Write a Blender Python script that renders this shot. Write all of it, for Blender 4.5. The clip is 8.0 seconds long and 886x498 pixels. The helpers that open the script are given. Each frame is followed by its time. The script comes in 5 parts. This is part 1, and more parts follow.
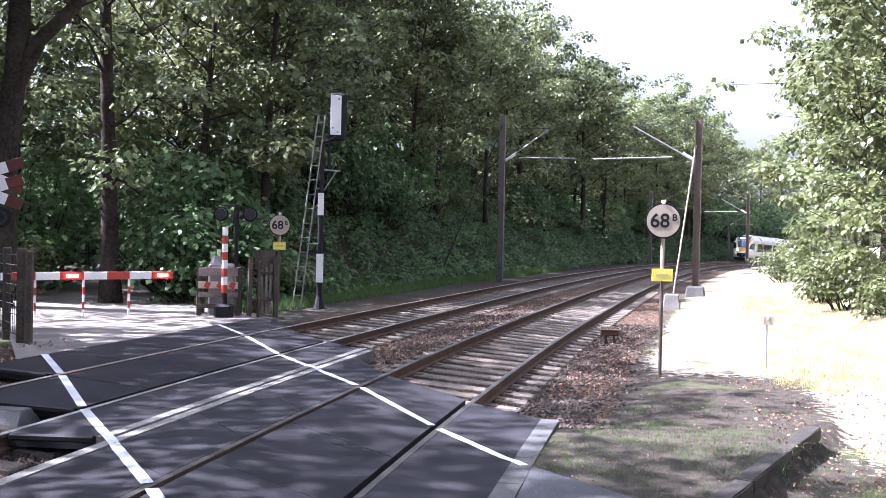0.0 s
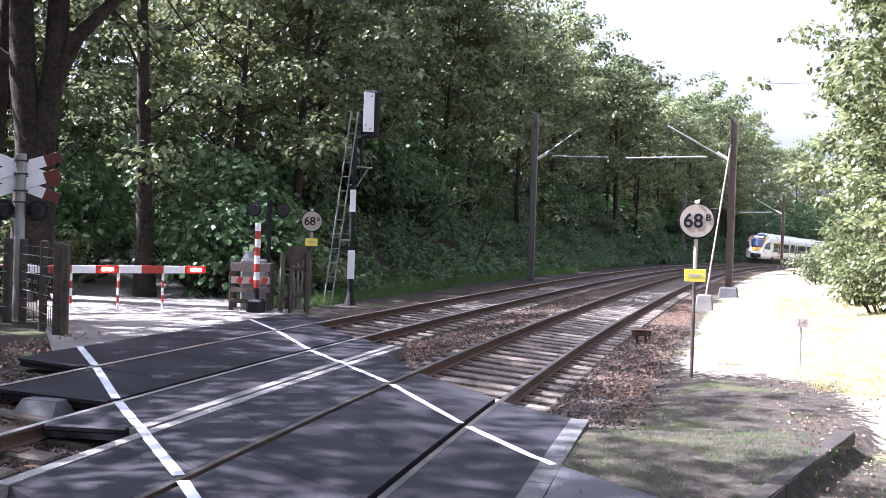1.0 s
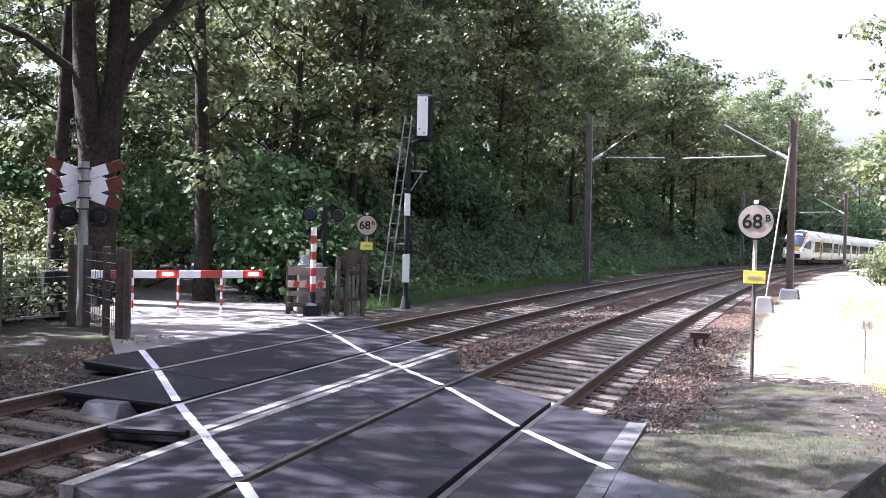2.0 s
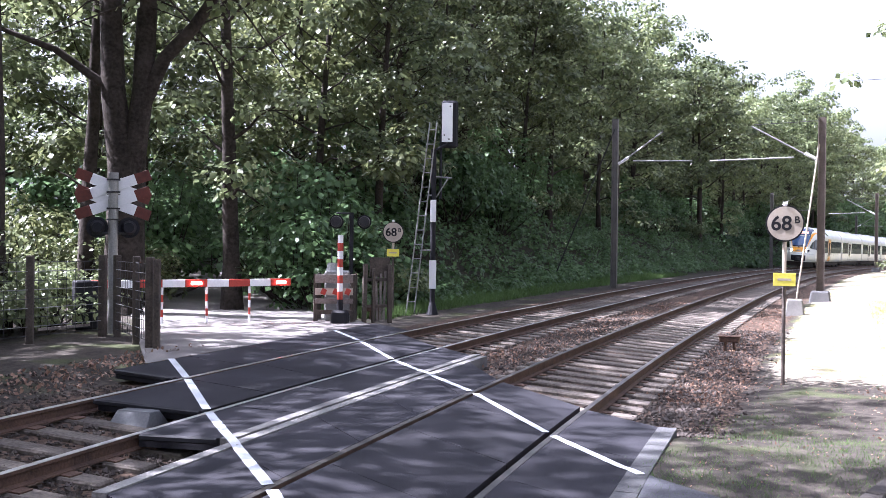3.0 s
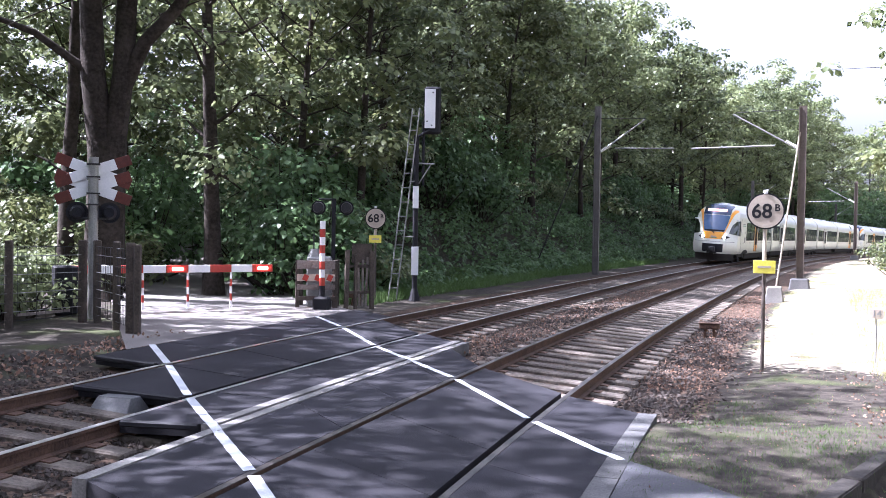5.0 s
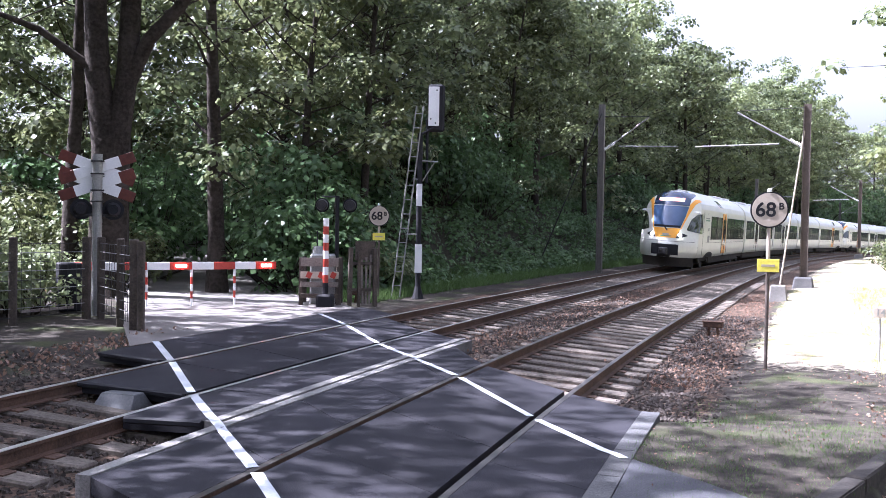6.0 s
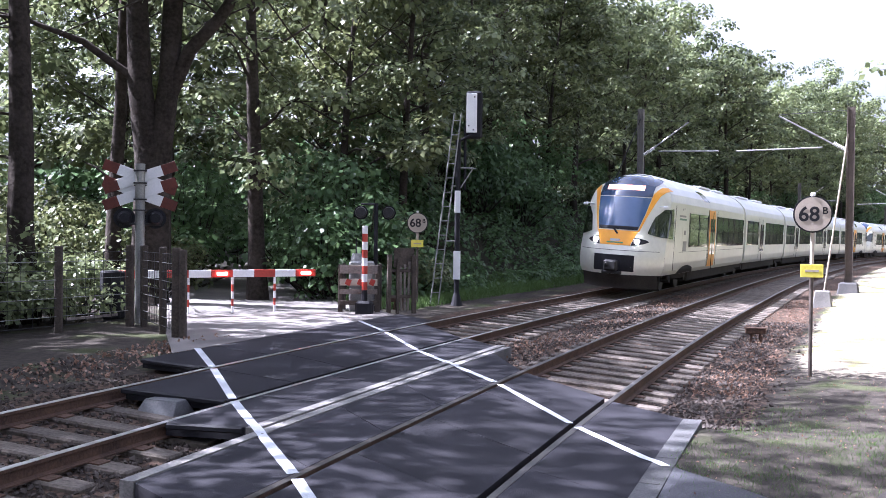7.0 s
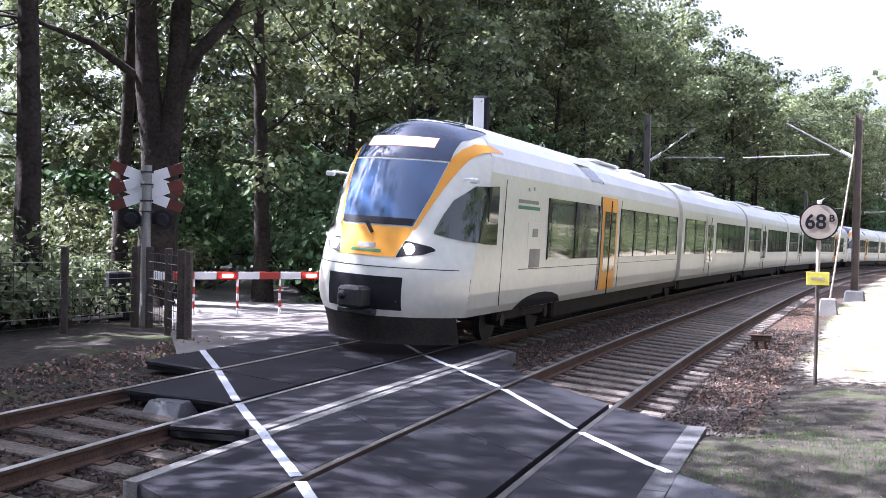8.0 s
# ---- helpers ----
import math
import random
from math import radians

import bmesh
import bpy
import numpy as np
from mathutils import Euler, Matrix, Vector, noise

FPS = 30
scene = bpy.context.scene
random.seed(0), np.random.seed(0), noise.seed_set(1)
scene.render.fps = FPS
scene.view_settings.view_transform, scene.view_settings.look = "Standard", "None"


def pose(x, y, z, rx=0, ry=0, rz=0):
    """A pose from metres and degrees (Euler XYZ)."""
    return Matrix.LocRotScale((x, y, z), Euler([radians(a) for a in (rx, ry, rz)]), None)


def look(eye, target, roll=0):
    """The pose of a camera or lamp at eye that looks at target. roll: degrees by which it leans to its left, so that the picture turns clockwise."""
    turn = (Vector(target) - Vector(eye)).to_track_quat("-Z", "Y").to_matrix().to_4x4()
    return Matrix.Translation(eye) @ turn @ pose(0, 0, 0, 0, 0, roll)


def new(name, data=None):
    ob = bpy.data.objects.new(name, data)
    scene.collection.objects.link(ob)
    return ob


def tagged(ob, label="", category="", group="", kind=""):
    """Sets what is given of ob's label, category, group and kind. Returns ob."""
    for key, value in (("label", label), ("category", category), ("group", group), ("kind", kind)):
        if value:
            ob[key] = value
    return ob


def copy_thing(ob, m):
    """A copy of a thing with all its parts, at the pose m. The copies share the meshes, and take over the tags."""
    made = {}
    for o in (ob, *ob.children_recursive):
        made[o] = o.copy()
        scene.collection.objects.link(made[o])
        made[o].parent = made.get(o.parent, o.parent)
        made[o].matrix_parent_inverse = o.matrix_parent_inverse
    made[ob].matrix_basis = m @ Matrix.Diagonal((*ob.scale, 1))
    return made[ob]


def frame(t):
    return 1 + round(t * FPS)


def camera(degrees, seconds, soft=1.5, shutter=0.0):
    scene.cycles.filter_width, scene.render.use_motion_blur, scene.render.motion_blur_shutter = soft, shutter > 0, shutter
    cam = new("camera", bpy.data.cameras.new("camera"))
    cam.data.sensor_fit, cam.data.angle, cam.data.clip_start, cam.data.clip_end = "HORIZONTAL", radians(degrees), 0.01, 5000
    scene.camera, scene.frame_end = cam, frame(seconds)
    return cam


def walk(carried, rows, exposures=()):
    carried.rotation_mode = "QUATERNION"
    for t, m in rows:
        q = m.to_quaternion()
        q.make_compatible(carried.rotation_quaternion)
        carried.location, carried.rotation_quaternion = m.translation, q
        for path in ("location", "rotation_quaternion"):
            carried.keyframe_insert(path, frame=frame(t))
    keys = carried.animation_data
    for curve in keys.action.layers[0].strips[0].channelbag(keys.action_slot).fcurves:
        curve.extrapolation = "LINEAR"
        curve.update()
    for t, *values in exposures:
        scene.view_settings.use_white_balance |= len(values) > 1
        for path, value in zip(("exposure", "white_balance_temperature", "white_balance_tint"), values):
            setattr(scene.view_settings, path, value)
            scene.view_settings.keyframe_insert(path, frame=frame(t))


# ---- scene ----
cam = camera(50.0, 8.0, soft=0.7)
EYE = 1.96
PATH = [
    (0.0, pose(0, 0, EYE, 90 - 0.615, -1.165, -0.253)),
    (0.5, pose(0, 0, EYE, 90 - 0.854, -1.590, 0.269)),
    (1.0, pose(0, 0, EYE, 90 - 0.803, -1.767, 1.634)),
    (1.5, pose(0, 0, EYE, 90 - 0.829, -1.704, 3.351)),
    (3.0, pose(0, 0, EYE, 90 - 0.363, -0.612, 6.500)),
    (3.5, pose(0, 0, EYE, 90 - 0.464, -1.011, 5.901)),
    (4.0, pose(0, 0, EYE, 90 - 0.263, -0.992, 6.246)),
    (4.5, pose(0, 0, EYE, 90 - 0.851, -0.838, 5.427)),
    (6.0, pose(0, 0, EYE, 90 - 1.308, -0.972, 5.648)),
    (6.5, pose(0, 0, EYE, 90 - 1.026, -0.698, 7.360)),
    (7.0, pose(0, 0, EYE, 90 - 0.934, -0.645, 7.963)),
    (7.5, pose(0, 0, EYE, 90 - 0.565, -0.950, 8.057)),
    (8.0, pose(0, 0, EYE, 90 - 0.693, -1.185, 8.297)),
]
walk(cam, PATH, ((0.0, 2.74, 5450, 26), (4.5, 2.78, 5380, 26), (6.0, 2.68, 5340, 26), (8.0, 2.56, 5330, 26)))

# ---- light: sun from the forest side, high summer sky ----
SUN_EL, SUN_FROM = radians(50), Vector((-0.99, 0.06, 0)).normalized()
world = bpy.data.worlds.new("sky")
scene.world = world
world.use_nodes = True
wn = world.node_tree.nodes
sky = wn.new("ShaderNodeTexSky")
sky.sky_type, sky.sun_disc = "NISHITA", False
sky.sun_elevation = SUN_EL
sky.sun_rotation = math.atan2(SUN_FROM.x, SUN_FROM.y)
sky.dust_density = 6.0
haze = wn.new("ShaderNodeHueSaturation")
haze.inputs["Saturation"].default_value, haze.inputs["Value"].default_value = 0.18, 0.86
world.node_tree.links.new(sky.outputs[0], haze.inputs["Color"])
world.node_tree.links.new(haze.outputs[0], wn["Background"].inputs[0])
wn["Background"].inputs[1].default_value = 0.086
sun = new("sun", bpy.data.lights.new("sun", "SUN"))
sun.data.energy, sun.data.angle, sun.data.color = 5.0, radians(0.53), (1.0, 0.94, 0.84)
sun.matrix_world = look(SUN_FROM * 50 * math.cos(SUN_EL) + Vector((0, 0, 50 * math.sin(SUN_EL))), (0, 0, 0))


# ---- materials ----
def material(name, dark, light, rough=0.8, metal=0.0, grain=40.0, patch=2.0, bump=0.2, spec=0.4, per_object=0.0, third=None):
    """Two colours mixed by a fine and a coarse noise, with relief from the fine one."""
    m = bpy.data.materials.new(name)
    m.use_nodes = True
    n, link = m.node_tree.nodes, m.node_tree.links.new
    bsdf = n["Principled BSDF"]
    where = n.new("ShaderNodeTexCoord").outputs["Object"]
    fine, coarse = n.new("ShaderNodeTexNoise"), n.new("ShaderNodeTexNoise")
    fine.inputs["Scale"].default_value, fine.inputs["Detail"].default_value = grain, 6
    coarse.inputs["Scale"].default_value, coarse.inputs["Detail"].default_value = patch, 4
    link(where, fine.inputs["Vector"]), link(where, coarse.inputs["Vector"])
    add = n.new("ShaderNodeMath")
    add.operation = "ADD"
    link(fine.outputs[0], add.inputs[0]), link(coarse.outputs[0], add.inputs[1])
    ramp = n.new("ShaderNodeMapRange")
    ramp.inputs["From Min"].default_value, ramp.inputs["From Max"].default_value = 0.7, 1.3
    link(add.outputs[0], ramp.inputs["Value"])
    mix = n.new("ShaderNodeMix")
    mix.data_type = "RGBA"
    mix.inputs["A"].default_value, mix.inputs["B"].default_value = (*dark, 1), (*light, 1)
    link(ramp.outputs[0], mix.inputs["Factor"])
    colour = mix.outputs["Result"]
    if third:
        rgb, size = third
        spots = n.new("ShaderNodeTexNoise")
        spots.inputs["Scale"].default_value, spots.inputs["Detail"].default_value = size, 5
        link(where, spots.inputs["Vector"])
        cut = n.new("ShaderNodeMapRange")
        cut.inputs["From Min"].default_value, cut.inputs["From Max"].default_value = 0.48, 0.62
        link(spots.outputs[0], cut.inputs["Value"])
        over = n.new("ShaderNodeMix")
        over.data_type = "RGBA"
        link(cut.outputs[0], over.inputs["Factor"]), link(colour, over.inputs["A"])
        over.inputs["B"].default_value = (*rgb, 1)
        colour = over.outputs["Result"]
    if per_object:
        info, hsv, vary = n.new("ShaderNodeObjectInfo"), n.new("ShaderNodeHueSaturation"), n.new("ShaderNodeMapRange")
        vary.inputs["To Min"].default_value, vary.inputs["To Max"].default_value = 1 - per_object, 1 + per_object
        link(info.outputs["Random"], vary.inputs["Value"]), link(vary.outputs[0], hsv.inputs["Value"])
        link(colour, hsv.inputs["Color"])
        colour = hsv.outputs[0]
    link(colour, bsdf.inputs["Base Color"])
    bsdf.inputs["Roughness"].default_value, bsdf.inputs["Metallic"].default_value = rough, metal
    bsdf.inputs["Specular IOR Level"].default_value = spec
    if bump:
        relief = n.new("ShaderNodeBump")
        relief.inputs["Strength"].default_value, relief.inputs["Distance"].default_value = bump, 0.02
        link(fine.outputs[0], relief.inputs["Height"]), link(relief.outputs[0], bsdf.inputs["Normal"])
    return m


def leaf_material(name, dark, light, glow=0.35, gloss=0.35):
    m = bpy.data.materials.new(name)
    m.use_nodes = True
    n, link = m.node_tree.nodes, m.node_tree.links.new
    bsdf, out = n["Principled BSDF"], n["Material Output"]
    geo, info = n.new("ShaderNodeNewGeometry"), n.new("ShaderNodeObjectInfo")
    add = n.new("ShaderNodeMath")
    add.operation = "MULTIPLY_ADD"
    add.inputs[1].default_value = 0.6
    link(geo.outputs["Random Per Island"], add.inputs[0])
    half = n.new("ShaderNodeMath")
    half.operation = "MULTIPLY"
    half.inputs[1].default_value = 0.4
    link(info.outputs["Random"], half.inputs[0]), link(half.outputs[0], add.inputs[2])
    mix = n.new("ShaderNodeMix")
    mix.data_type = "RGBA"
    mix.inputs["A"].default_value, mix.inputs["B"].default_value = (*dark, 1), (*light, 1)
    link(add.outputs[0], mix.inputs["Factor"])
    link(mix.outputs["Result"], bsdf.inputs["Base Color"])
    bsdf.inputs["Roughness"].default_value, bsdf.inputs["Specular IOR Level"].default_value = 0.42, gloss
    thin, both = n.new("ShaderNodeBsdfTranslucent"), n.new("ShaderNodeMixShader")
    bright = n.new("ShaderNodeHueSaturation")
    bright.inputs["Value"].default_value, bright.inputs["Hue"].default_value, bright.inputs["Saturation"].default_value = 1.6, 0.485, 0.9
    link(mix.outputs["Result"], bright.inputs["Color"]), link(bright.outputs[0], thin.inputs["Color"])
    both.inputs[0].default_value = glow
    link(bsdf.outputs[0], both.inputs[1]), link(thin.outputs[0], both.inputs[2])
    link(both.outputs[0], out.inputs["Surface"])
    return m


def glowing(name, rgb, strength):
    m = bpy.data.materials.new(name)
    m.use_nodes = True
    b = m.node_tree.nodes["Principled BSDF"]
    b.inputs["Base Color"].default_value = (*rgb, 1)
    b.inputs["Emission Color"].default_value = (*rgb, 1)
    b.inputs["Emission Strength"].default_value = strength
    return m


ASPHALT = material("worn_asphalt", (0.035, 0.036, 0.042), (0.07, 0.07, 0.078), 0.8, grain=60, patch=0.8, bump=0.35, spec=0.3)
ROADGREY = material("dusty_road", (0.10, 0.093, 0.088), (0.25, 0.232, 0.215), 0.9, grain=40, patch=0.6, bump=0.4, spec=0.2)
RUBBER = material("deck_panel", (0.011, 0.011, 0.014), (0.030, 0.029, 0.035), 0.9, grain=90, patch=1.2, bump=0.3, per_object=0.14, spec=0.18)
PAINT = material("road_paint", (0.36, 0.38, 0.41), (0.62, 0.64, 0.68), 0.6, grain=70, patch=3, bump=0.1)
CONCRETE = material("old_concrete", (0.10, 0.096, 0.092), (0.23, 0.22, 0.21), 0.9, grain=45, patch=2, bump=0.4, per_object=0.15)
KERBSTONE = material("dark_kerbstone", (0.04, 0.04, 0.043), (0.085, 0.084, 0.084), 0.85, grain=45, patch=2, bump=0.4, per_object=0.2)
SLEEPER = material("weathered_sleeper", (0.05, 0.040, 0.033), (0.15, 0.128, 0.108), 0.92, grain=25, patch=3, bump=0.6, per_object=0.3)
RUST = material("rusty_rail", (0.05, 0.03, 0.022), (0.13, 0.075, 0.05), 0.8, 0.2, grain=35, patch=4, bump=0.35)
BRIGHT = material("polished_rail_head", (0.42, 0.42, 0.43), (0.62, 0.62, 0.63), 0.38, 1.0, grain=50, patch=2, bump=0.03)
DULLRAIL = material("dull_rail_head", (0.055, 0.05, 0.048), (0.15, 0.14, 0.135), 0.42, 0.8, grain=50, patch=2, bump=0.05)
STONE = material("ballast_stone", (0.032, 0.027, 0.024), (0.105, 0.088, 0.078), 0.95, grain=12, patch=2, bump=0.6, spec=0.2)


def ground_material():
    """Bare earth, ballast litter, bank soil and pale sand (beyond the kerb it imitates sunlight), mixed by the sheet's
    own zone weights with ragged borders.
    """
    m = bpy.data.materials.new("earth_zones")
    m.use_nodes = True
    n, link = m.node_tree.nodes, m.node_tree.links.new
    bsdf = n["Principled BSDF"]
    where = n.new("ShaderNodeTexCoord").outputs["Object"]
    zone = n.new("ShaderNodeAttribute")
    zone.attribute_name = "zone"
    split = n.new("ShaderNodeSeparateColor")
    link(zone.outputs["Color"], split.inputs[0])

    def noise_tex(scale, detail=8):
        t = n.new("ShaderNodeTexNoise")
        t.inputs["Scale"].default_value, t.inputs["Detail"].default_value = scale, detail
        link(where, t.inputs["Vector"])
        return t.outputs[0]

    def step(value, a, b):
        r = n.new("ShaderNodeMapRange")
        r.inputs["From Min"].default_value, r.inputs["From Max"].default_value = a, b
        link(value, r.inputs["Value"])
        return r.outputs[0]

    def blend(f, a, b):
        x = n.new("ShaderNodeMix")
        x.data_type = "RGBA"
        link(f, x.inputs["Factor"])
        for key, v in (("A", a), ("B", b)):
            if isinstance(v, tuple):
                x.inputs[key].default_value = (*v, 1)
            else:
                link(v, x.inputs[key])
        return x.outputs["Result"]

    fine, mid, coarse = noise_tex(70), noise_tex(9), noise_tex(0.9)
    stones = n.new("ShaderNodeTexVoronoi")
    stones.inputs["Scale"].default_value = 17
    link(where, stones.inputs["Vector"])
    earth = blend(step(mid, 0.4, 0.65), (0.032, 0.028, 0.024), (0.062, 0.053, 0.044))
    earth = blend(step(coarse, 0.54, 0.66), earth, blend(step(fine, 0.4, 0.6), (0.035, 0.045, 0.02), (0.075, 0.08, 0.04)))
    litter = blend(step(stones.outputs["Color"], 0.2, 0.8), (0.020, 0.015, 0.012), (0.10, 0.068, 0.050))
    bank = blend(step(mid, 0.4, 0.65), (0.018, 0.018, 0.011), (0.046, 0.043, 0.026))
    sand = blend(step(mid, 0.38, 0.66), (0.20, 0.172, 0.128), (0.36, 0.32, 0.255))
    sand = blend(step(coarse, 0.50, 0.62), sand, blend(step(fine, 0.4, 0.6), (0.12, 0.13, 0.045), (0.28, 0.26, 0.11)))
    jitter = n.new("ShaderNodeMath")
    jitter.operation = "MULTIPLY_ADD"
    jitter.inputs[1].default_value, jitter.inputs[2].default_value = 1.1, -0.55
    link(mid, jitter.inputs[0])

    def weight(k):
        a = n.new("ShaderNodeMath")
        a.operation = "ADD"
        link(split.outputs[k], a.inputs[0]), link(jitter.outputs[0], a.inputs[1])
        return step(a.outputs[0], 0.40, 0.60)

    colour = blend(weight(2), earth, sand)
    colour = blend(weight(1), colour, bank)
    colour = blend(weight(0), colour, litter)
    link(colour, bsdf.inputs["Base Color"])
    bsdf.inputs["Roughness"].default_value, bsdf.inputs["Specular IOR Level"].default_value = 0.95, 0.12
    total = n.new("ShaderNodeMath")
    total.operation = "ADD"
    pebbles = n.new("ShaderNodeMath")
    pebbles.operation = "MULTIPLY"
    link(stones.outputs["Distance"], pebbles.inputs[0]), link(weight(0), pebbles.inputs[1])
    link(fine, total.inputs[0]), link(pebbles.outputs[0], total.inputs[1])
    relief = n.new("ShaderNodeBump")
    relief.inputs["Strength"].default_value, relief.inputs["Distance"].default_value = 0.35, 0.02
    link(total.outputs[0], relief.inputs["Height"]), link(relief.outputs[0], bsdf.inputs["Normal"])
    return m


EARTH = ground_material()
BARK = material("bark", (0.016, 0.013, 0.011), (0.055, 0.046, 0.039), 0.95, grain=12, patch=2, bump=1.0, spec=0.1)
LEAF = leaf_material("tree_leaves", (0.020, 0.033, 0.014), (0.20, 0.245, 0.105), 0.31, 0.34)
LEAF_WARM = leaf_material("sunny_leaves", (0.020, 0.032, 0.012), (0.155, 0.18, 0.07), 0.30, 0.3)
LEAF_LOW = leaf_material("undergrowth_leaves", (0.026, 0.058, 0.022), (0.125, 0.21, 0.08), 0.36, 0.3)
GRASS = leaf_material("grass_blades", (0.04, 0.085, 0.022), (0.11, 0.18, 0.055), 0.3, 0.15)
DRYGRASS = leaf_material("dry_grass", (0.20, 0.19, 0.075), (0.36, 0.34, 0.16), 0.3, 0.12)
DEADLEAF = leaf_material("fallen_leaves", (0.11, 0.065, 0.042), (0.27, 0.17, 0.12), 0.15, 0.2)
DARKSTEEL = material("dark_steel", (0.02, 0.02, 0.022), (0.05, 0.05, 0.05), 0.6, 0.4, grain=40, patch=3, bump=0.1)
GREYSTEEL = material("galvanised_steel", (0.20, 0.20, 0.20), (0.34, 0.34, 0.33), 0.5, 0.6, grain=40, patch=3, bump=0.1)
DULLSTEEL = material("dull_steel", (0.07, 0.072, 0.078), (0.13, 0.132, 0.14), 0.6, 0.3, grain=40, patch=3, bump=0.1)
BROWNSTEEL = material("weathered_mast", (0.07, 0.056, 0.048), (0.13, 0.105, 0.092), 0.75, 0.3, grain=20, patch=2, bump=0.2)
MASTGREY = material("grey_brown_mast", (0.085, 0.08, 0.074), (0.15, 0.142, 0.13), 0.75, 0.2, grain=20, patch=2, bump=0.2)
WHITE = material("white_enamel", (0.70, 0.71, 0.73), (0.82, 0.82, 0.83), 0.4, grain=30, patch=2, bump=0.03)
CREAM = material("sign_face", (0.37, 0.315, 0.26), (0.45, 0.39, 0.325), 0.5, grain=30, patch=3, bump=0.03)
BLACK = material("black_paint", (0.009, 0.009, 0.012), (0.02, 0.02, 0.024), 0.65, grain=40, patch=3, bump=0.05, spec=0.2)
RED = material("signal_red", (0.30, 0.032, 0.022), (0.42, 0.058, 0.036), 0.45, grain=30, patch=3, bump=0.03)
YELLOW = material("plate_yellow", (0.66, 0.58, 0.06), (0.78, 0.70, 0.12), 0.5, grain=30, patch=3, bump=0.03)
# red of the cross ends, darkened in its colour because they are backlit
SHADED_RED = material("shaded_sign_red", (0.07, 0.018, 0.012), (0.13, 0.030, 0.018), 0.6, grain=20, patch=3, bump=0.05)
WOOD = material("dark_wood", (0.035, 0.028, 0.022), (0.10, 0.08, 0.065), 0.85, grain=30, patch=3, bump=0.5, per_object=0.2)
GREYWOOD = material("grey_wood", (0.10, 0.085, 0.075), (0.22, 0.19, 0.17), 0.9, grain=30, patch=3, bump=0.5, per_object=0.3)
SILVER = material("train_silver", (0.62, 0.62, 0.555), (0.72, 0.72, 0.645), 0.28, 0.2, grain=8, patch=0.7, bump=0.0, spec=0.5)
ROOFGREY = material("train_roof", (0.62, 0.64, 0.66), (0.74, 0.75, 0.76), 0.35, 0.15, grain=8, patch=0.8, bump=0.02)
AMBER = material("train_orange", (0.76, 0.34, 0.03), (0.82, 0.38, 0.04), 0.35, grain=10, patch=1, bump=0.0)
# green in the base colour stands in for greenery reflected by the glass
GREENERY_GLASS = material("glass_with_greenery", (0.016, 0.022, 0.014), (0.034, 0.044, 0.026), 0.04, 0.0, grain=5, patch=1, bump=0.0, spec=0.9)
# lighter green: light from the far side's windows, put into the colour
LIT_PANE = material("pane_with_far_light", (0.06, 0.085, 0.045), (0.14, 0.175, 0.095), 0.05, 0.0, grain=3, patch=1.4, bump=0.0, spec=0.9)
# blue of both front glasses is reflected sky, put into the base colour
SKY_GLASS = material("glass_with_sky_blue", (0.018, 0.035, 0.085), (0.03, 0.055, 0.12), 0.03, 0.0, grain=5, patch=1, bump=0.0, spec=1.0)
SKY_SCREEN = material("windscreen_with_sky_blue", (0.045, 0.09, 0.19), (0.075, 0.13, 0.26), 0.04, 0.0, grain=2, patch=0.6, bump=0.0, spec=0.9)
UNDER = material("underframe_dirt", (0.015, 0.013, 0.012), (0.045, 0.038, 0.032), 0.85, grain=20, patch=2, bump=0.3)
GREENMARK = material("green_mark", (0.04, 0.16, 0.09), (0.06, 0.22, 0.12), 0.4, grain=20, patch=2, bump=0.0)
LAMP = glowing("headlight", (1.0, 0.92, 0.75), 14.0)
# amber glow in place of sky reflected in the destination panel
PANEL_GLOW = glowing("amber_panel_glow", (1.0, 0.42, 0.26), 0.62)
REDLAMP = glowing("red_lamp", (1.0, 0.16, 0.09), 8.0)


# ---- helpers for meshes ----
def mesh_object(name, verts, faces, mat, parent=None, smooth=False, label=""):
    me = bpy.data.meshes.new(name)
    me.from_pydata([tuple(v) for v in verts], [], [tuple(f) for f in faces])
    me.materials.append(mat)
    if smooth:
        me.shade_smooth()
    ob = new(name, me)
    if parent:
        ob.parent = parent
    if label:
        ob["label"] = label
    return ob


def part(name, bm, mat, parent=None, label="", smooth=False):
    me = bpy.data.meshes.new(name)
    bmesh.ops.recalc_face_normals(bm, faces=bm.faces)
    bm.to_mesh(me)
    bm.free()
    me.materials.append(mat)
    if smooth:
        me.shade_smooth()
    ob = new(name, me)
    if parent:
        ob.parent = parent
    if label:
        ob["label"] = label
    return ob


def thing(name, x=0, y=0, z=0, rz=0, label="", category="", group="", kind=""):
    ob = new(name)
    ob.matrix_basis = pose(x, y, z, 0, 0, rz)
    return tagged(ob, label, category, group, kind)


def box(bm, c, size, turn=(0, 0, 0), bevel=0.0):
    m = pose(*c, *turn) @ Matrix.Diagonal((*size, 1))
    r = bmesh.ops.create_cube(bm, size=1, matrix=m)
    if bevel:
        edges = list({e for v in r["verts"] for e in v.link_edges})
        bmesh.ops.bevel(bm, geom=edges, offset=bevel, segments=1, affect="EDGES")
    return bm


def rod(bm, a, b, r1, r2=None, seg=10):
    a, b = Vector(a), Vector(b)
    d = b - a
    m = Matrix.Translation((a + b) / 2) @ d.to_track_quat("Z", "Y").to_matrix().to_4x4()
    bmesh.ops.create_cone(bm, cap_ends=True, segments=seg, radius1=r1, radius2=r1 if r2 is None else r2, depth=d.length, matrix=m)
    return bm


def nb():
    return bmesh.new()


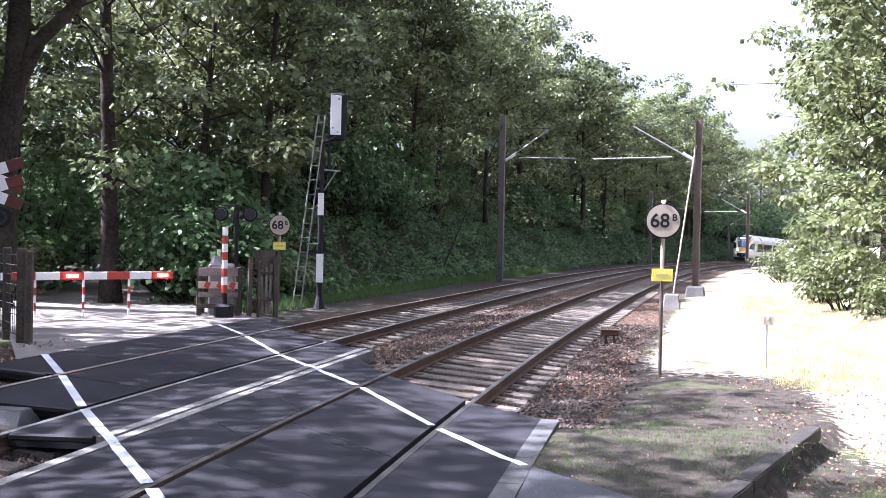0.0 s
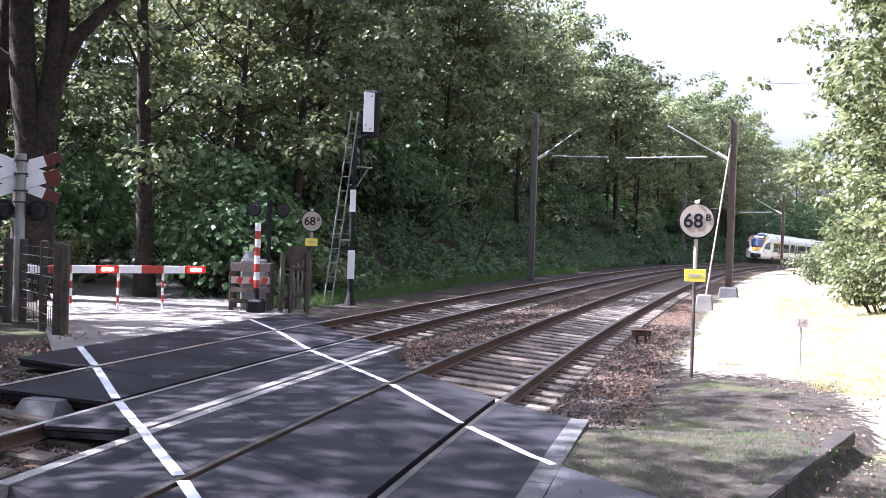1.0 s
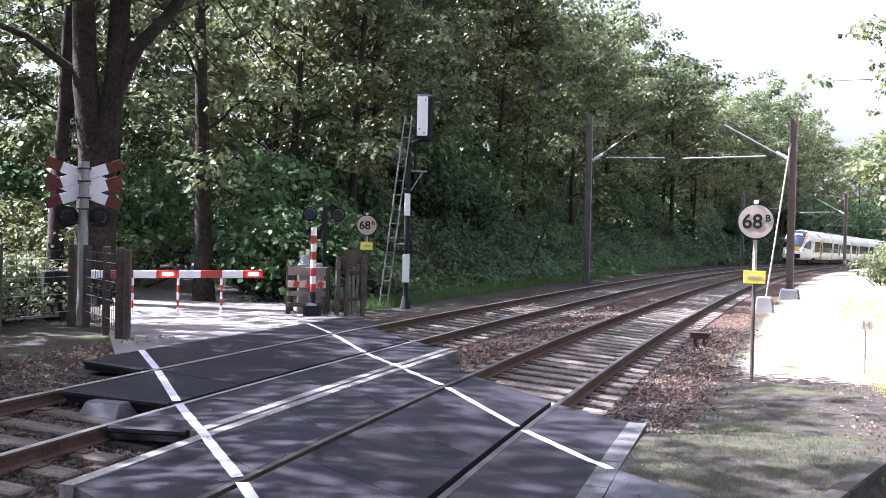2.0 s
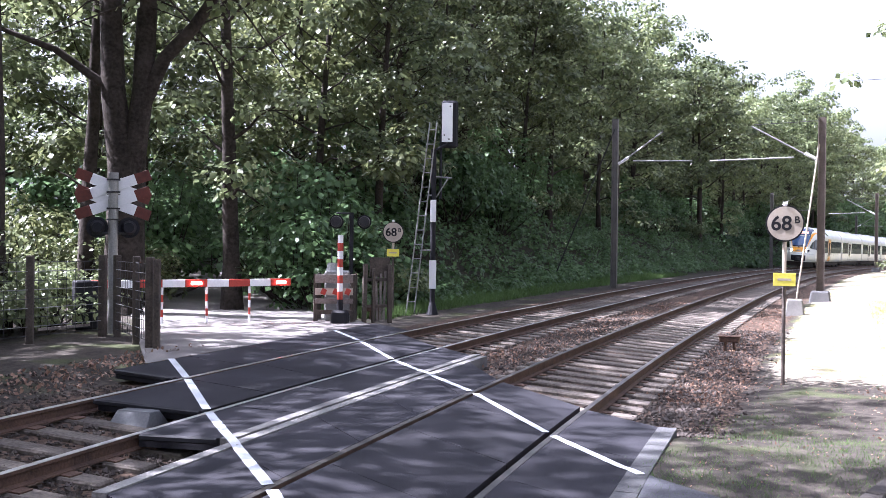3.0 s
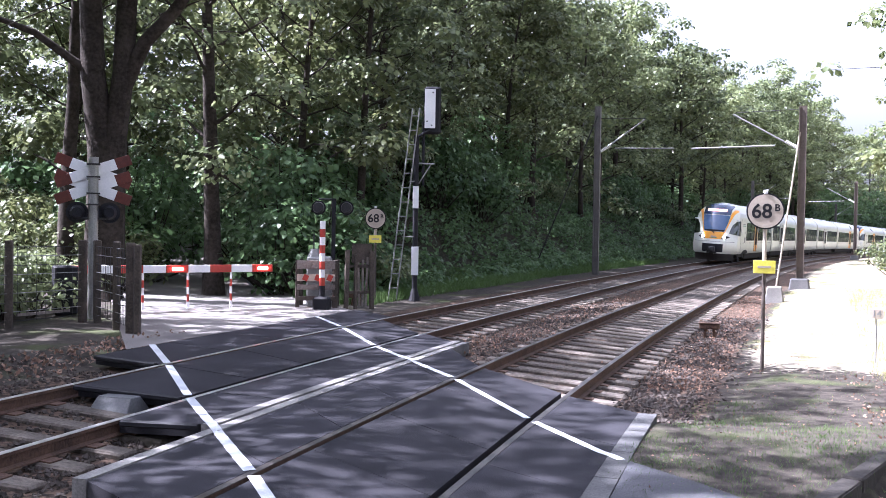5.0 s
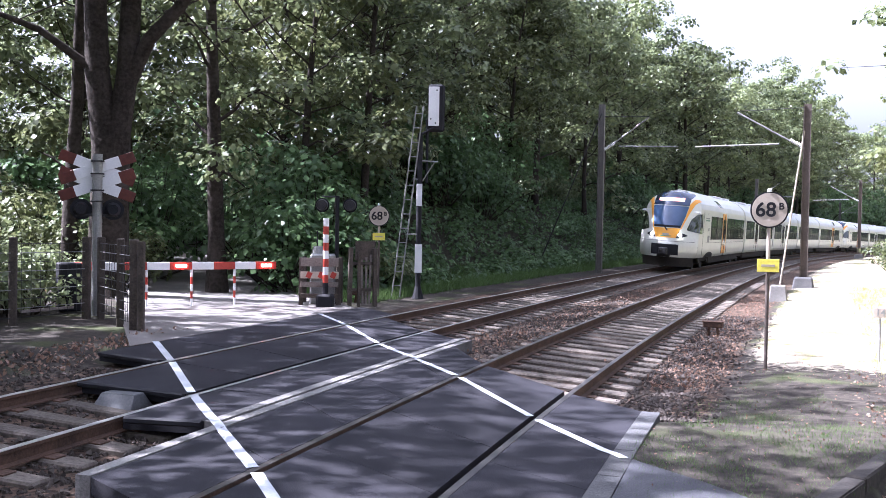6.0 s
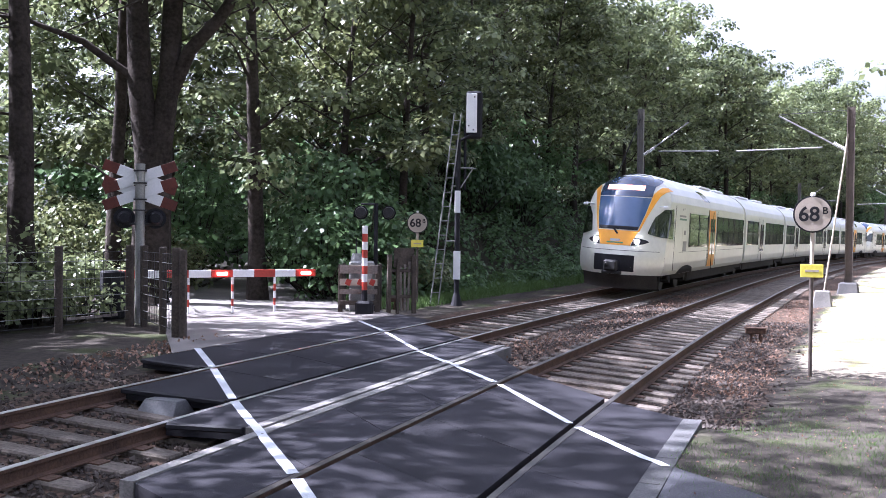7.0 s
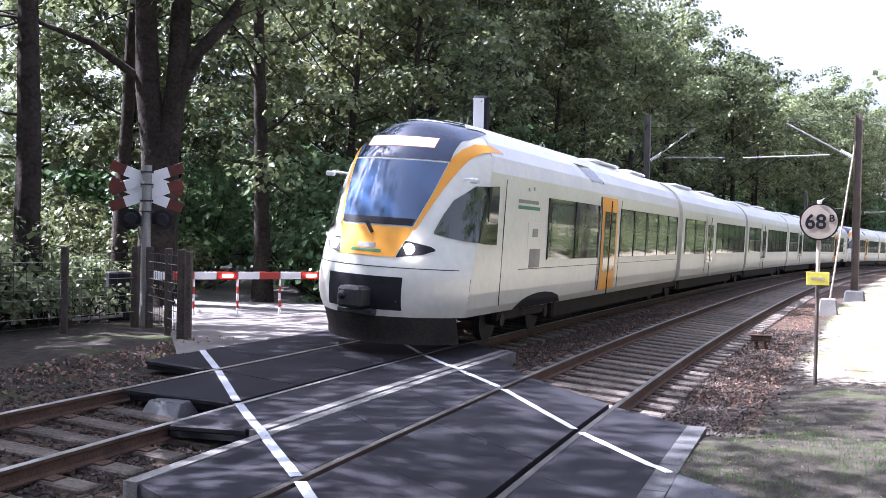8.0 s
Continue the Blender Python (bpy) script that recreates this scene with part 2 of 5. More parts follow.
# ---- the line: near track's centre, metres along it and metres to its right ----
BENDS = ((-6, 0.0061), (8, 0.003), (18, 0.0006), (30, 0.0017), (45, 0.0013), (65, 0.0017), (100, 0.0017), (160, 0.0012), (260, 0.0016))
TRACKS_APART, NEAR_CANT, FAR_CANT, FAR_UP = 3.835, 0.049, 0.042, 0.061
S_ALL = np.arange(-300, 500, 0.5)
_k = np.where(S_ALL < -6, 0.0, np.interp(S_ALL, [b[0] for b in BENDS], [b[1] for b in BENDS]))
_h = np.concatenate([[0], np.cumsum((_k[1:] + _k[:-1]) / 4)])
_i0 = int(np.searchsorted(S_ALL, -6))
_h += radians(11.862) - _h[_i0]
_x = np.concatenate([[0], np.cumsum((np.sin(_h[1:]) + np.sin(_h[:-1])) / 4)])
_y = np.concatenate([[0], np.cumsum((np.cos(_h[1:]) + np.cos(_h[:-1])) / 4)])
_x += -1.7607 - _x[_i0]
_y += 5.449 - _y[_i0]


def heading(s):
    return float(np.interp(s, S_ALL, _h))


def fall(s):
    return -0.456e-4 * max(0.0, s - 24) ** 2


def line(s, o, z=0.0):
    """The point s metres along the line, o metres to its right, z above the near track's rails."""
    a = heading(s)
    return Vector((float(np.interp(s, S_ALL, _x)) + o * math.cos(a), float(np.interp(s, S_ALL, _y)) - o * math.sin(a), z + fall(s)))


def along(x, y):
    """The way back: s and o of a place."""
    i = int(np.argmin((_x - x) ** 2 + (_y - y) ** 2))
    a = _h[i]
    return S_ALL[i] + (x - _x[i]) * math.sin(a) + (y - _y[i]) * math.cos(a), (x - _x[i]) * math.cos(a) - (y - _y[i]) * math.sin(a)


def ease(a, b, v):
    t = min(1.0, max(0.0, (v - a) / (b - a)))
    return t * t * (3 - 2 * t)


ROAD_DIR = Vector((-0.438, 0.899, 0))          # away from the camera
ROAD_SIDE = Vector((0.899, 0.438, 0))
ROAD_LEFT, ROAD_RIGHT = Vector((-5.89, 14.28, 0)).dot(ROAD_SIDE), Vector((-1.73, 13.69, 0)).dot(ROAD_SIDE)
KERB_A, KERB_B = Vector((4.15, 10.39, 0)), Vector((1.1, 5.63, 0))


def height(x, y):
    """The lie of the land."""
    s, o = along(x, y)
    z = fall(s)
    across = Vector((x, y, 0)).dot(ROAD_SIDE)
    # ballast bed following each track's cant, shoulders
    z += float(np.interp(o, [-7.0, -6.0, -5.3, -2.4, -1.4, 1.4, 2.2, 2.9, 4.0], [-0.065, -0.09, -0.062, -0.224, -0.114, -0.296, -0.27, -0.19, -0.135]))
    # wooded bank beyond the far track, and the rise behind the road
    bank = ease(9.5, 17, s) * ease(ROAD_RIGHT + 1.6, ROAD_RIGHT + 6.5, across)
    z += bank * (3.9 * ease(-8.3, -14.5, o) + 2.2 * ease(-14, -45, o))
    z += (1 - bank) * 1.6 * ease(-11, -40, o)
    # open slope on the near side
    slope = ease(2, 14, s)
    z += slope * (2.3 * ease(6.0, 15, o) + 1.5 * ease(14, 40, o))
    # where the camera stands, and the dip beyond the old kerb
    if o > 1.3:
        z += (0.20 - 0.12 * ease(2.0, 3.5, o)) * ease(0.8, -0.8, s)
    if o < -6:
        z += 0.13 * ease(-6.1, -7.0, o) * (1 - ease(9, 12, s))
    if o > 1.9 and s < 3:
        z += 0.02 * ease(3, -1, s) + 0.22 * ease(6.5, 1.0, y)
        k = KERB_A - KERB_B
        side = (x - KERB_B.x) * k.y - (y - KERB_B.y) * k.x
        if side > 0 and y > 4:
            z -= 0.22 * ease(0.02, 0.16, side / k.length) * ease(4, 6, y) * (1 - ease(9.9, 12.5, y))
    return z + 0.03 * noise.noise(Vector((x * 0.6, y * 0.6, 0)))


# ---- ground: one sheet along the line ----
def steps(*spans):
    out = []
    for a, b, d in spans:
        out += list(np.arange(a, b, d))
    return out + [spans[-1][1]]


def make_ground():
    ss = steps((-250, -60, 20), (-60, -12, 3), (-12, -6, 0.4), (-6, 4, 0.2), (4, 16, 0.4), (16, 50, 1.0), (50, 120, 3), (120, 480, 20))
    oo = steps((-320, -60, 20), (-60, -16, 3), (-16, -7, 0.6), (-7, 1.8, 0.4), (1.8, 6.2, 0.2), (6.2, 9, 0.4), (9, 20, 1.2), (20, 60, 4), (60, 320, 20))
    verts = []
    for s in ss:
        for o in oo:
            q = line(s, o)
            verts.append((q.x, q.y, height(q.x, q.y)))
    n = len(oo)
    me = bpy.data.meshes.new("ground")
    faces = [(i * n + j, i * n + j + 1, (i + 1) * n + j + 1, (i + 1) * n + j) for i in range(len(ss) - 1) for j in range(n - 1)]
    me.from_pydata(verts, [], faces)
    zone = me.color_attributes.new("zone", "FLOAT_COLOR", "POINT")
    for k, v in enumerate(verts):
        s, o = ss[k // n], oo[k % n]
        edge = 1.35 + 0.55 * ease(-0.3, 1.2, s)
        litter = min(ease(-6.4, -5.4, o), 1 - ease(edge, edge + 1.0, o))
        # the 0.25 floor mottles the road side with dark soil, standing in for shade
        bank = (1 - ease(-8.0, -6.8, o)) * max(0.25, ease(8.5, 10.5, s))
        # second term: pale zone beyond the kerb, standing in for sunlit ground
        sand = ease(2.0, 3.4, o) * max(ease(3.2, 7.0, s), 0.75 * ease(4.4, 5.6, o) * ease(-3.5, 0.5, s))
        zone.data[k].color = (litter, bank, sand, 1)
    me.materials.append(EARTH)
    me.shade_smooth()
    tagged(new("ground", me), "earth, ballast and wooded bank along the railway", "ground", kind="structure")


make_ground()


def deck_z(o):
    """Level of the crossing's deck across the line."""
    return float(np.interp(o, [-9, -7, -TRACKS_APART - 0.75, -TRACKS_APART + 0.75, -0.75, 0.75, 2.0, 3.2], [0.10, 0.10, FAR_UP + FAR_CANT, FAR_UP - FAR_CANT, NEAR_CANT, -NEAR_CANT, -0.05, -0.05]))


def slab(name, corners, thick, mat, parent, up=0.0, cuts=8):
    """A deck slab from four (s, o) corners: left back, right back, right front, left front; follows the deck's level."""
    (s0, o0), (s1, o1), (s2, o2), (s3, o3) = corners
    verts, faces = [], []
    for i in range(cuts + 1):
        t = i / cuts
        for s, o in ((s0 + (s3 - s0) * t, o0 + (o3 - o0) * t), (s1 + (s2 - s1) * t, o1 + (o2 - o1) * t)):
            z = deck_z(o) + up
            verts += [line(s, o, z), line(s, o, z - thick)]
    for i in range(cuts):
        a = i * 4
        faces += [(a, a + 4, a + 6, a + 2), (a + 1, a + 3, a + 7, a + 5), (a, a + 1, a + 5, a + 4), (a + 2, a + 6, a + 7, a + 3)]
    e = cuts * 4
    faces += [(0, 2, 3, 1), (e, e + 1, e + 3, e + 2)]
    return mesh_object(name, verts, faces, mat, parent)


crossing = tagged(new("road_crossing"), "dark worn level crossing deck with rubber panels between the rails", "level crossing", kind="structure")
RH = 0.036                                      # half a rail head
FAR = -TRACKS_APART
# strips of the deck across the line; each is cut into panels along the line: o from, o to, s start at both sides, s end at both sides
STRIPS = (
    (FAR - 2.15, FAR - 0.7525 - RH - 0.004, 0.25, -0.10, 8.8, 7.6),
    (FAR - 0.7525 + RH + 0.06, FAR + 0.7525 - RH - 0.06, -1.84, -1.70, 6.9, 5.6),
    (FAR + 0.7525 + RH + 0.004, -2.13, -2.97, -2.90, 5.6, 4.6),
    (-1.79, -0.7525 - RH - 0.004, -5.0, -5.6, 3.6, 1.9),
    (-0.7525 + RH + 0.06, 0.7525 - RH - 0.06, -14.0, -14.0, 1.75, 0.7),
    (0.7525 + RH + 0.004, 1.72, -14.0, -14.0, 0.55, -0.2),
)
for o0, o1, sa, sb, ea, eb in STRIPS:
    count = max(2, round((ea - sa) / 1.8))
    for i in range(count):
        t0, t1 = i / count, (i + 1) / count
        lo0, lo1 = sa + (ea - sa) * t0 + 0.006, sb + (eb - sb) * t0 + 0.006
        hi0, hi1 = sa + (ea - sa) * t1 - 0.006, sb + (eb - sb) * t1 - 0.006
        slab("panel", ((lo0, o0), (lo1, o1), (hi1, o1), (hi0, o0)), 0.13, RUBBER, crossing, 0.001 * (i % 3))
# pale concrete strips between the tracks and along the near edge
for o0, o1, sa, sb, stone in ((-2.12, -1.99, -2.95, 4.7, CONCRETE), (-1.93, -1.80, -5.0, 4.5, CONCRETE), (1.73, 1.93, -14, -0.25, KERBSTONE)):
    count = round((sb - sa) / 1.0)
    for i in range(count):
        a, b = sa + (sb - sa) * i / count + 0.004, sa + (sb - sa) * (i + 1) / count - 0.004
        slab("edge_strip", ((a, o0), (a, o1), (b, o1), (b, o0)), 0.28, stone, crossing, 0.012, 2)


# the road beyond the line and the one on the camera's side: cut where the deck begins
def road_far():
    verts, faces = [], []
    rows = 44
    for i in range(rows + 1):
        for j in range(11):
            side = ROAD_LEFT - 0.4 + (ROAD_RIGHT - ROAD_LEFT + 1.6) * j / 10
            # start on the deck's edge
            start = 12.0
            for k in range(400):
                q = ROAD_DIR * start + ROAD_SIDE * side
                if along(q.x, q.y)[1] < FAR - 2.16:
                    break
                start += 0.05
            d = start + (62 - start) * (i / rows) ** 1.7
            q = ROAD_DIR * d + ROAD_SIDE * side
            o = along(q.x, q.y)[1]
            b = ease(-7.5, -11, o)
            verts.append((q.x, q.y, 0.10 * (1 - b) + (height(q.x, q.y) + 0.05) * b))
    for i in range(rows):
        for j in range(10):
            a = i * 11 + j
            faces.append((a, a + 1, a + 12, a + 11))
    tagged(mesh_object("road_far_side", verts, faces, ROADGREY, smooth=True), "dusty grey road climbing away behind the barrier", "road", kind="structure")


road_far()


def road_near():
    verts, faces = [], []
    for i in range(31):
        t = i / 30
        s = -2.6 - 14 * t
        for j in range(9):
            o = 1.94 + (j / 8) * (2.3 + 9 * t)
            q = line(s - (o - 1.94) * 0.9, o)
            verts.append((q.x, q.y, max(height(q.x, q.y) + 0.02, -0.06)))
    for i in range(30):
        for j in range(8):
            a = i * 9 + j
            faces.append((a, a + 1, a + 10, a + 9))
    tagged(mesh_object("road_near_side", verts, faces, ASPHALT, smooth=True), "worn asphalt road leading up to the crossing", "road", kind="structure")


road_near()


def painted_line(a, b, width, n=70):
    a, b = Vector((*a, 0)), Vector((*b, 0))
    d = (b - a).normalized()
    w = Vector((-d.y, d.x, 0)) * width / 2
    verts, faces = [], []
    for i in range(n + 1):
        for k in (-1, 1):
            q = a + (b - a) * i / n + w * k
            o = along(q.x, q.y)[1]
            verts.append((q.x, q.y, deck_z(o) + 0.006 + (0.012 if -2.13 < o < -1.79 or 1.71 < o < 1.95 else 0)))
    for i in range(n):
        q = a + (b - a) * (i + 0.5) / n
        o = along(q.x, q.y)[1]
        if min(abs(o - r) for r in (0.72, -0.72, FAR + 0.72, FAR - 0.72)) > 0.07:
            faces.append((2 * i, 2 * i + 1, 2 * i + 3, 2 * i + 2))
    tagged(mesh_object("road_line", verts, faces, PAINT), "worn white line painted across the crossing", "road marking", kind="structure")


painted_line((-0.9, 4.79), (-5.89, 14.28), 0.10)
painted_line((0.80, 8.40), (-4.49, 19.52), 0.085)

# ---- tracks ----
RAIL_FOOT = ((-0.062, -0.155), (0.062, -0.155), (0.062, -0.142), (0.012, -0.125), (0.010, -0.045), (0.034, -0.035), (0.034, -0.006), (-0.034, -0.006), (-0.034, -0.035), (-0.010, -0.045), (-0.012, -0.125), (-0.062, -0.142))
RAIL_HEAD = ((-0.034, -0.0065), (0.034, -0.0065), (0.033, 0.0), (-0.033, 0.0))


def sweep(name, outline, o, z, s_list, mat, parent):
    verts, faces = [], []
    n = len(outline)
    for s in s_list:
        for dx, dz in outline:
            verts.append(line(s, o + dx, z + dz))
    for i in range(len(s_list) - 1):
        for j in range(n):
            a, b = i * n + j, i * n + (j + 1) % n
            faces.append((a, b, b + n, a + n))
    faces += [tuple(range(n))[::-1], tuple(range((len(s_list) - 1) * n, len(s_list) * n))]
    return mesh_object(name, verts, faces, mat, parent)


def make_track(name, label, mid, up, cant, gap, first, shine):
    track = tagged(new(name), label, "railway track", kind="structure")
    s_list = steps((-40, 60, 1.0), (60, 230, 3.0))
    for side in (-1, 1):
        o, z = mid + side * 0.7525, up - side * cant
        rail = sweep("rail", RAIL_FOOT, o, z, s_list, RUST, track)
        sweep("running_surface", RAIL_HEAD, o, z + 0.0005, s_list, shine, rail)
    # sleepers, sharing one mesh
    bm = box(nb(), (0, 0, 0), (2.5, 0.25, 0.16), bevel=0.02)
    bmesh.ops.subdivide_edges(bm, edges=[e for e in bm.edges if e.calc_length() > 2], cuts=4)
    for v in bm.verts:
        v.co.z += 0.006 * noise.noise(v.co * 3)
    proto = part("sleeper", bm, SLEEPER, track)
    chair = part("rail_chair", box(box(nb(), (-0.7525, 0, 0.085), (0.34, 0.16, 0.02), bevel=0.004), (0.7525, 0, 0.085), (0.34, 0.16, 0.02), bevel=0.004), RUST, proto)
    rng = random.Random(4)
    s, started, far = first, False, []
    while s < 200:
        s += 0.6
        if gap[0] < s < gap[1]:
            continue
        a = heading(s)
        tilt = math.degrees(math.atan2(cant, 0.7525))
        q = line(s, mid, up - 0.155 - 0.085)
        m = pose(q.x, q.y, q.z, 0, tilt, -math.degrees(a) + rng.uniform(-0.8, 0.8))
        if s < 62:
            if not started:
                proto.matrix_basis, started = m, True
            else:
                ob = new("sleeper", proto.data)
                ob.parent, ob.matrix_basis = track, m
                c = new("rail_chair", chair.data)
                c.parent = ob
        else:
            far.append(m)
    verts, faces = [], []
    for m in far:
        k = len(verts)
        verts += [m @ Vector((x, y, z)) for z in (-0.08, 0.08) for x, y in ((-1.25, -0.12), (1.25, -0.12), (1.25, 0.12), (-1.25, 0.12))]
        faces += [(k + 4, k + 5, k + 6, k + 7), (k, k + 1, k + 5, k + 4), (k + 2, k + 3, k + 7, k + 6), (k + 1, k + 2, k + 6, k + 5), (k + 3, k, k + 4, k + 7)]
    tagged(mesh_object("distant_sleepers", verts, faces, SLEEPER, track), kind="stuff")
    return track


make_track("near_track", "rusty railway track on weathered sleepers, near side", 0.0, 0.0, NEAR_CANT, (-14.2, 1.3), -40, DULLRAIL)
make_track("far_track", "railway track on weathered sleepers in ballast, far side", FAR, FAR_UP, FAR_CANT, (-1.9, 6.1), -40, BRIGHT)


# ---- trees ----
LEAF_SHAPE = np.array([(0, 0, 0), (0.32, 0.5, 0.06), (0, 1.0, -0.04), (-0.32, 0.5, 0.06)])


def leaf_mesh(name, spots, mat, rng, parent, per_spot, spread, size, droop=0.25, squash=0.5):
    """Leaves as small bent blades, in clusters round the given places."""
    spots = np.asarray(spots, float)
    k = len(spots)
    centre = np.repeat(spots, per_spot, 0)
    n = len(centre)
    d = rng.normal(size=(n, 3))
    d /= np.linalg.norm(d, axis=1)[:, None]
    r = spread * rng.uniform(0.35, 1.0, (n, 1)) ** 0.6
    pos = centre + d * r * np.array([1, 1, squash])
    # each leaf's frame: tip outward and down, face upward with scatter
    tip = d + rng.normal(scale=0.6, size=(n, 3)) - np.array([0, 0, droop])
    tip /= np.linalg.norm(tip, axis=1)[:, None]
    up = rng.normal(scale=0.55, size=(n, 3)) + np.array([0, 0, 1.0])
    side = np.cross(tip, up)
    side /= np.linalg.norm(side, axis=1)[:, None] + 1e-9
    face = np.cross(side, tip)
    sz = size * rng.uniform(0.6, 1.35, (n, 1))
    v = np.empty((n, 4, 3))
    for i, (a, b, c) in enumerate(LEAF_SHAPE):
        v[:, i] = pos + sz * (side * a + tip * b + face * c)
    return blade_object(name, v, mat, parent)


def blade_object(name, v, mat, parent):
    """One mesh of four-cornered blades."""
    n = len(v)
    idx = np.arange(n * 4).reshape(n, 4)
    tris = np.concatenate([idx[:, [0, 1, 2]], idx[:, [0, 2, 3]]], 1).reshape(-1, 3)
    me = bpy.data.meshes.new(name)
    me.vertices.add(n * 4)
    me.vertices.foreach_set("co", v.ravel())
    me.loops.add(len(tris) * 3)
    me.loops.foreach_set("vertex_index", tris.ravel().astype(np.int32))
    me.polygons.add(len(tris))
    me.polygons.foreach_set("loop_start", np.arange(0, len(tris) * 3, 3, dtype=np.int32))
    me.update(calc_edges=True)
    me.materials.append(mat)
    ob = new(name, me)
    if parent:
        ob.parent = parent
    return ob


def clump_mesh(name, clumps, mat, rng, parent, density, size, squash=0.62):
    """Foliage in rounded sprays: leaves lie like shingles over the upper side of each clump (place, radius)."""
    where = np.array([c for c, r in clumps])
    radius = np.array([r for c, r in clumps])
    per = np.maximum(8, (density * radius ** 2).astype(int))
    centre, rad = np.repeat(where, per, 0), np.repeat(radius, per)[:, None]
    n = len(centre)
    turn = rng.uniform(0, 6.2832, n)
    z = rng.uniform(-0.25, 1.0, n)
    flat = np.sqrt(1 - z ** 2)
    d = np.stack([np.cos(turn) * flat, np.sin(turn) * flat, z], 1)
    pos = centre + d * rad * rng.uniform(0.62, 1.12, (n, 1)) * np.array([1, 1, squash])
    up = d + np.array([0, 0, 0.55]) + rng.normal(scale=0.38, size=(n, 3))
    out = np.stack([np.cos(turn), np.sin(turn), -0.35 - 0.3 * rng.random(n)], 1) + rng.normal(scale=0.5, size=(n, 3))
    side = np.cross(out, up)
    side /= np.linalg.norm(side, axis=1)[:, None] + 1e-9
    up /= np.linalg.norm(up, axis=1)[:, None]
    tip = np.cross(up, side)
    sz = size * rng.uniform(0.6, 1.35, (n, 1))
    v = np.empty((n, 4, 3))
    for i, (a, b, c) in enumerate(LEAF_SHAPE):
        v[:, i] = pos + sz * (side * a * 1.3 + tip * b + up * c)
    return blade_object(name, v, mat, parent)


def branches(rng, height_m, lean, first, crown, girth, count):
    """Trunk and limbs as polylines with radii, and the clumps of foliage (place, radius) that the limbs carry."""
    lines, clumps = [], []
    trunk, p = [], np.zeros(3)
    n = 9
    drift = rng.normal(scale=0.02, size=2)
    for i in range(n + 1):
        t = i / n
        trunk.append((p.copy(), girth * (1 - 0.8 * t) * (1.35 if i == 0 else 1)))
        drift += rng.normal(scale=0.02, size=2)
        p = p + np.array([lean[0] + drift[0], lean[1] + drift[1], 1.0]) * height_m / n * 0.94
    lines.append(trunk)
    clumps.append((p.copy(), crown * 0.24))
    for i in range(count):
        t = first + (0.97 - first) * (i + rng.uniform(0, 0.9)) / count
        j = min(int(t * n), n - 1)
        f = t * n - j
        base = trunk[j][0] * (1 - f) + trunk[j + 1][0] * f
        a = 2.4 * i + rng.uniform(-0.5, 0.5)
        u = (t - first) / (1 - first)
        reach = crown * (0.35 + 0.75 * math.sin(math.pi * min(1, 0.22 + 0.72 * u))) * rng.uniform(0.6, 1.15)
        d = np.array([math.cos(a), math.sin(a), rng.uniform(0.10, 0.5) + 0.35 * u])
        limb, q = [], base.copy()
        m = 5
        for k in range(m + 1):
            limb.append((q.copy(), max(0.012, girth * 0.34 * (1 - 0.75 * t) * (1 - k / (m + 0.6)))))
            d = d + rng.normal(scale=0.18, size=3) + np.array([0, 0, 0.03])
            q = q + d / np.linalg.norm(d) * reach / m
            if k in (2, 4, 5):
                clumps.append((q.copy(), crown * rng.uniform(0.12, 0.24)))
            if k in (1, 3, 4):
                e = q + rng.normal(scale=0.26, size=3) * reach * np.array([1.0, 1.0, 0.55])
                clumps.append((e, crown * rng.uniform(0.09, 0.20)))
                lines.append([(q.copy(), 0.02), (e, 0.006)])
        lines.append(limb)
    return lines, clumps


def tube_mesh(name, lines, mat, parent, seg=7):
    verts, faces = [], []
    for poly in lines:
        sides = seg if len(poly) > 2 else 3
        base = len(verts)
        for i, (p, r) in enumerate(poly):
            d = Vector(poly[min(i + 1, len(poly) - 1)][0] - poly[max(i - 1, 0)][0]).normalized()
            q = d.to_track_quat("Z", "Y")
            for k in range(sides):
                a = 6.2832 * k / sides
                verts.append(Vector(p) + q @ Vector((math.cos(a) * r, math.sin(a) * r, 0)))
        for i in range(len(poly) - 1):
            for k in range(sides):
                a, b = base + i * sides + k, base + i * sides + (k + 1) % sides
                faces.append((a, b, b + sides, a + sides))
    return mesh_object(name, verts, faces, mat, parent, smooth=True)


def make_tree(seed, height_m, crown, girth=0.22, first=0.3, count=16, density=80, leaf=0.2, lean=(0, 0), mat=None, label="", name="tree"):
    rng = np.random.default_rng(seed)
    tree = tagged(new(name), label or "tall broadleaf tree with a dense green crown", "tree")
    lines, clumps = branches(rng, height_m, lean, first, crown, girth, count)
    tube_mesh("trunk", lines, BARK, tree)
    clump_mesh("crown", clumps, mat or LEAF, rng, tree, density, leaf)
    return tree


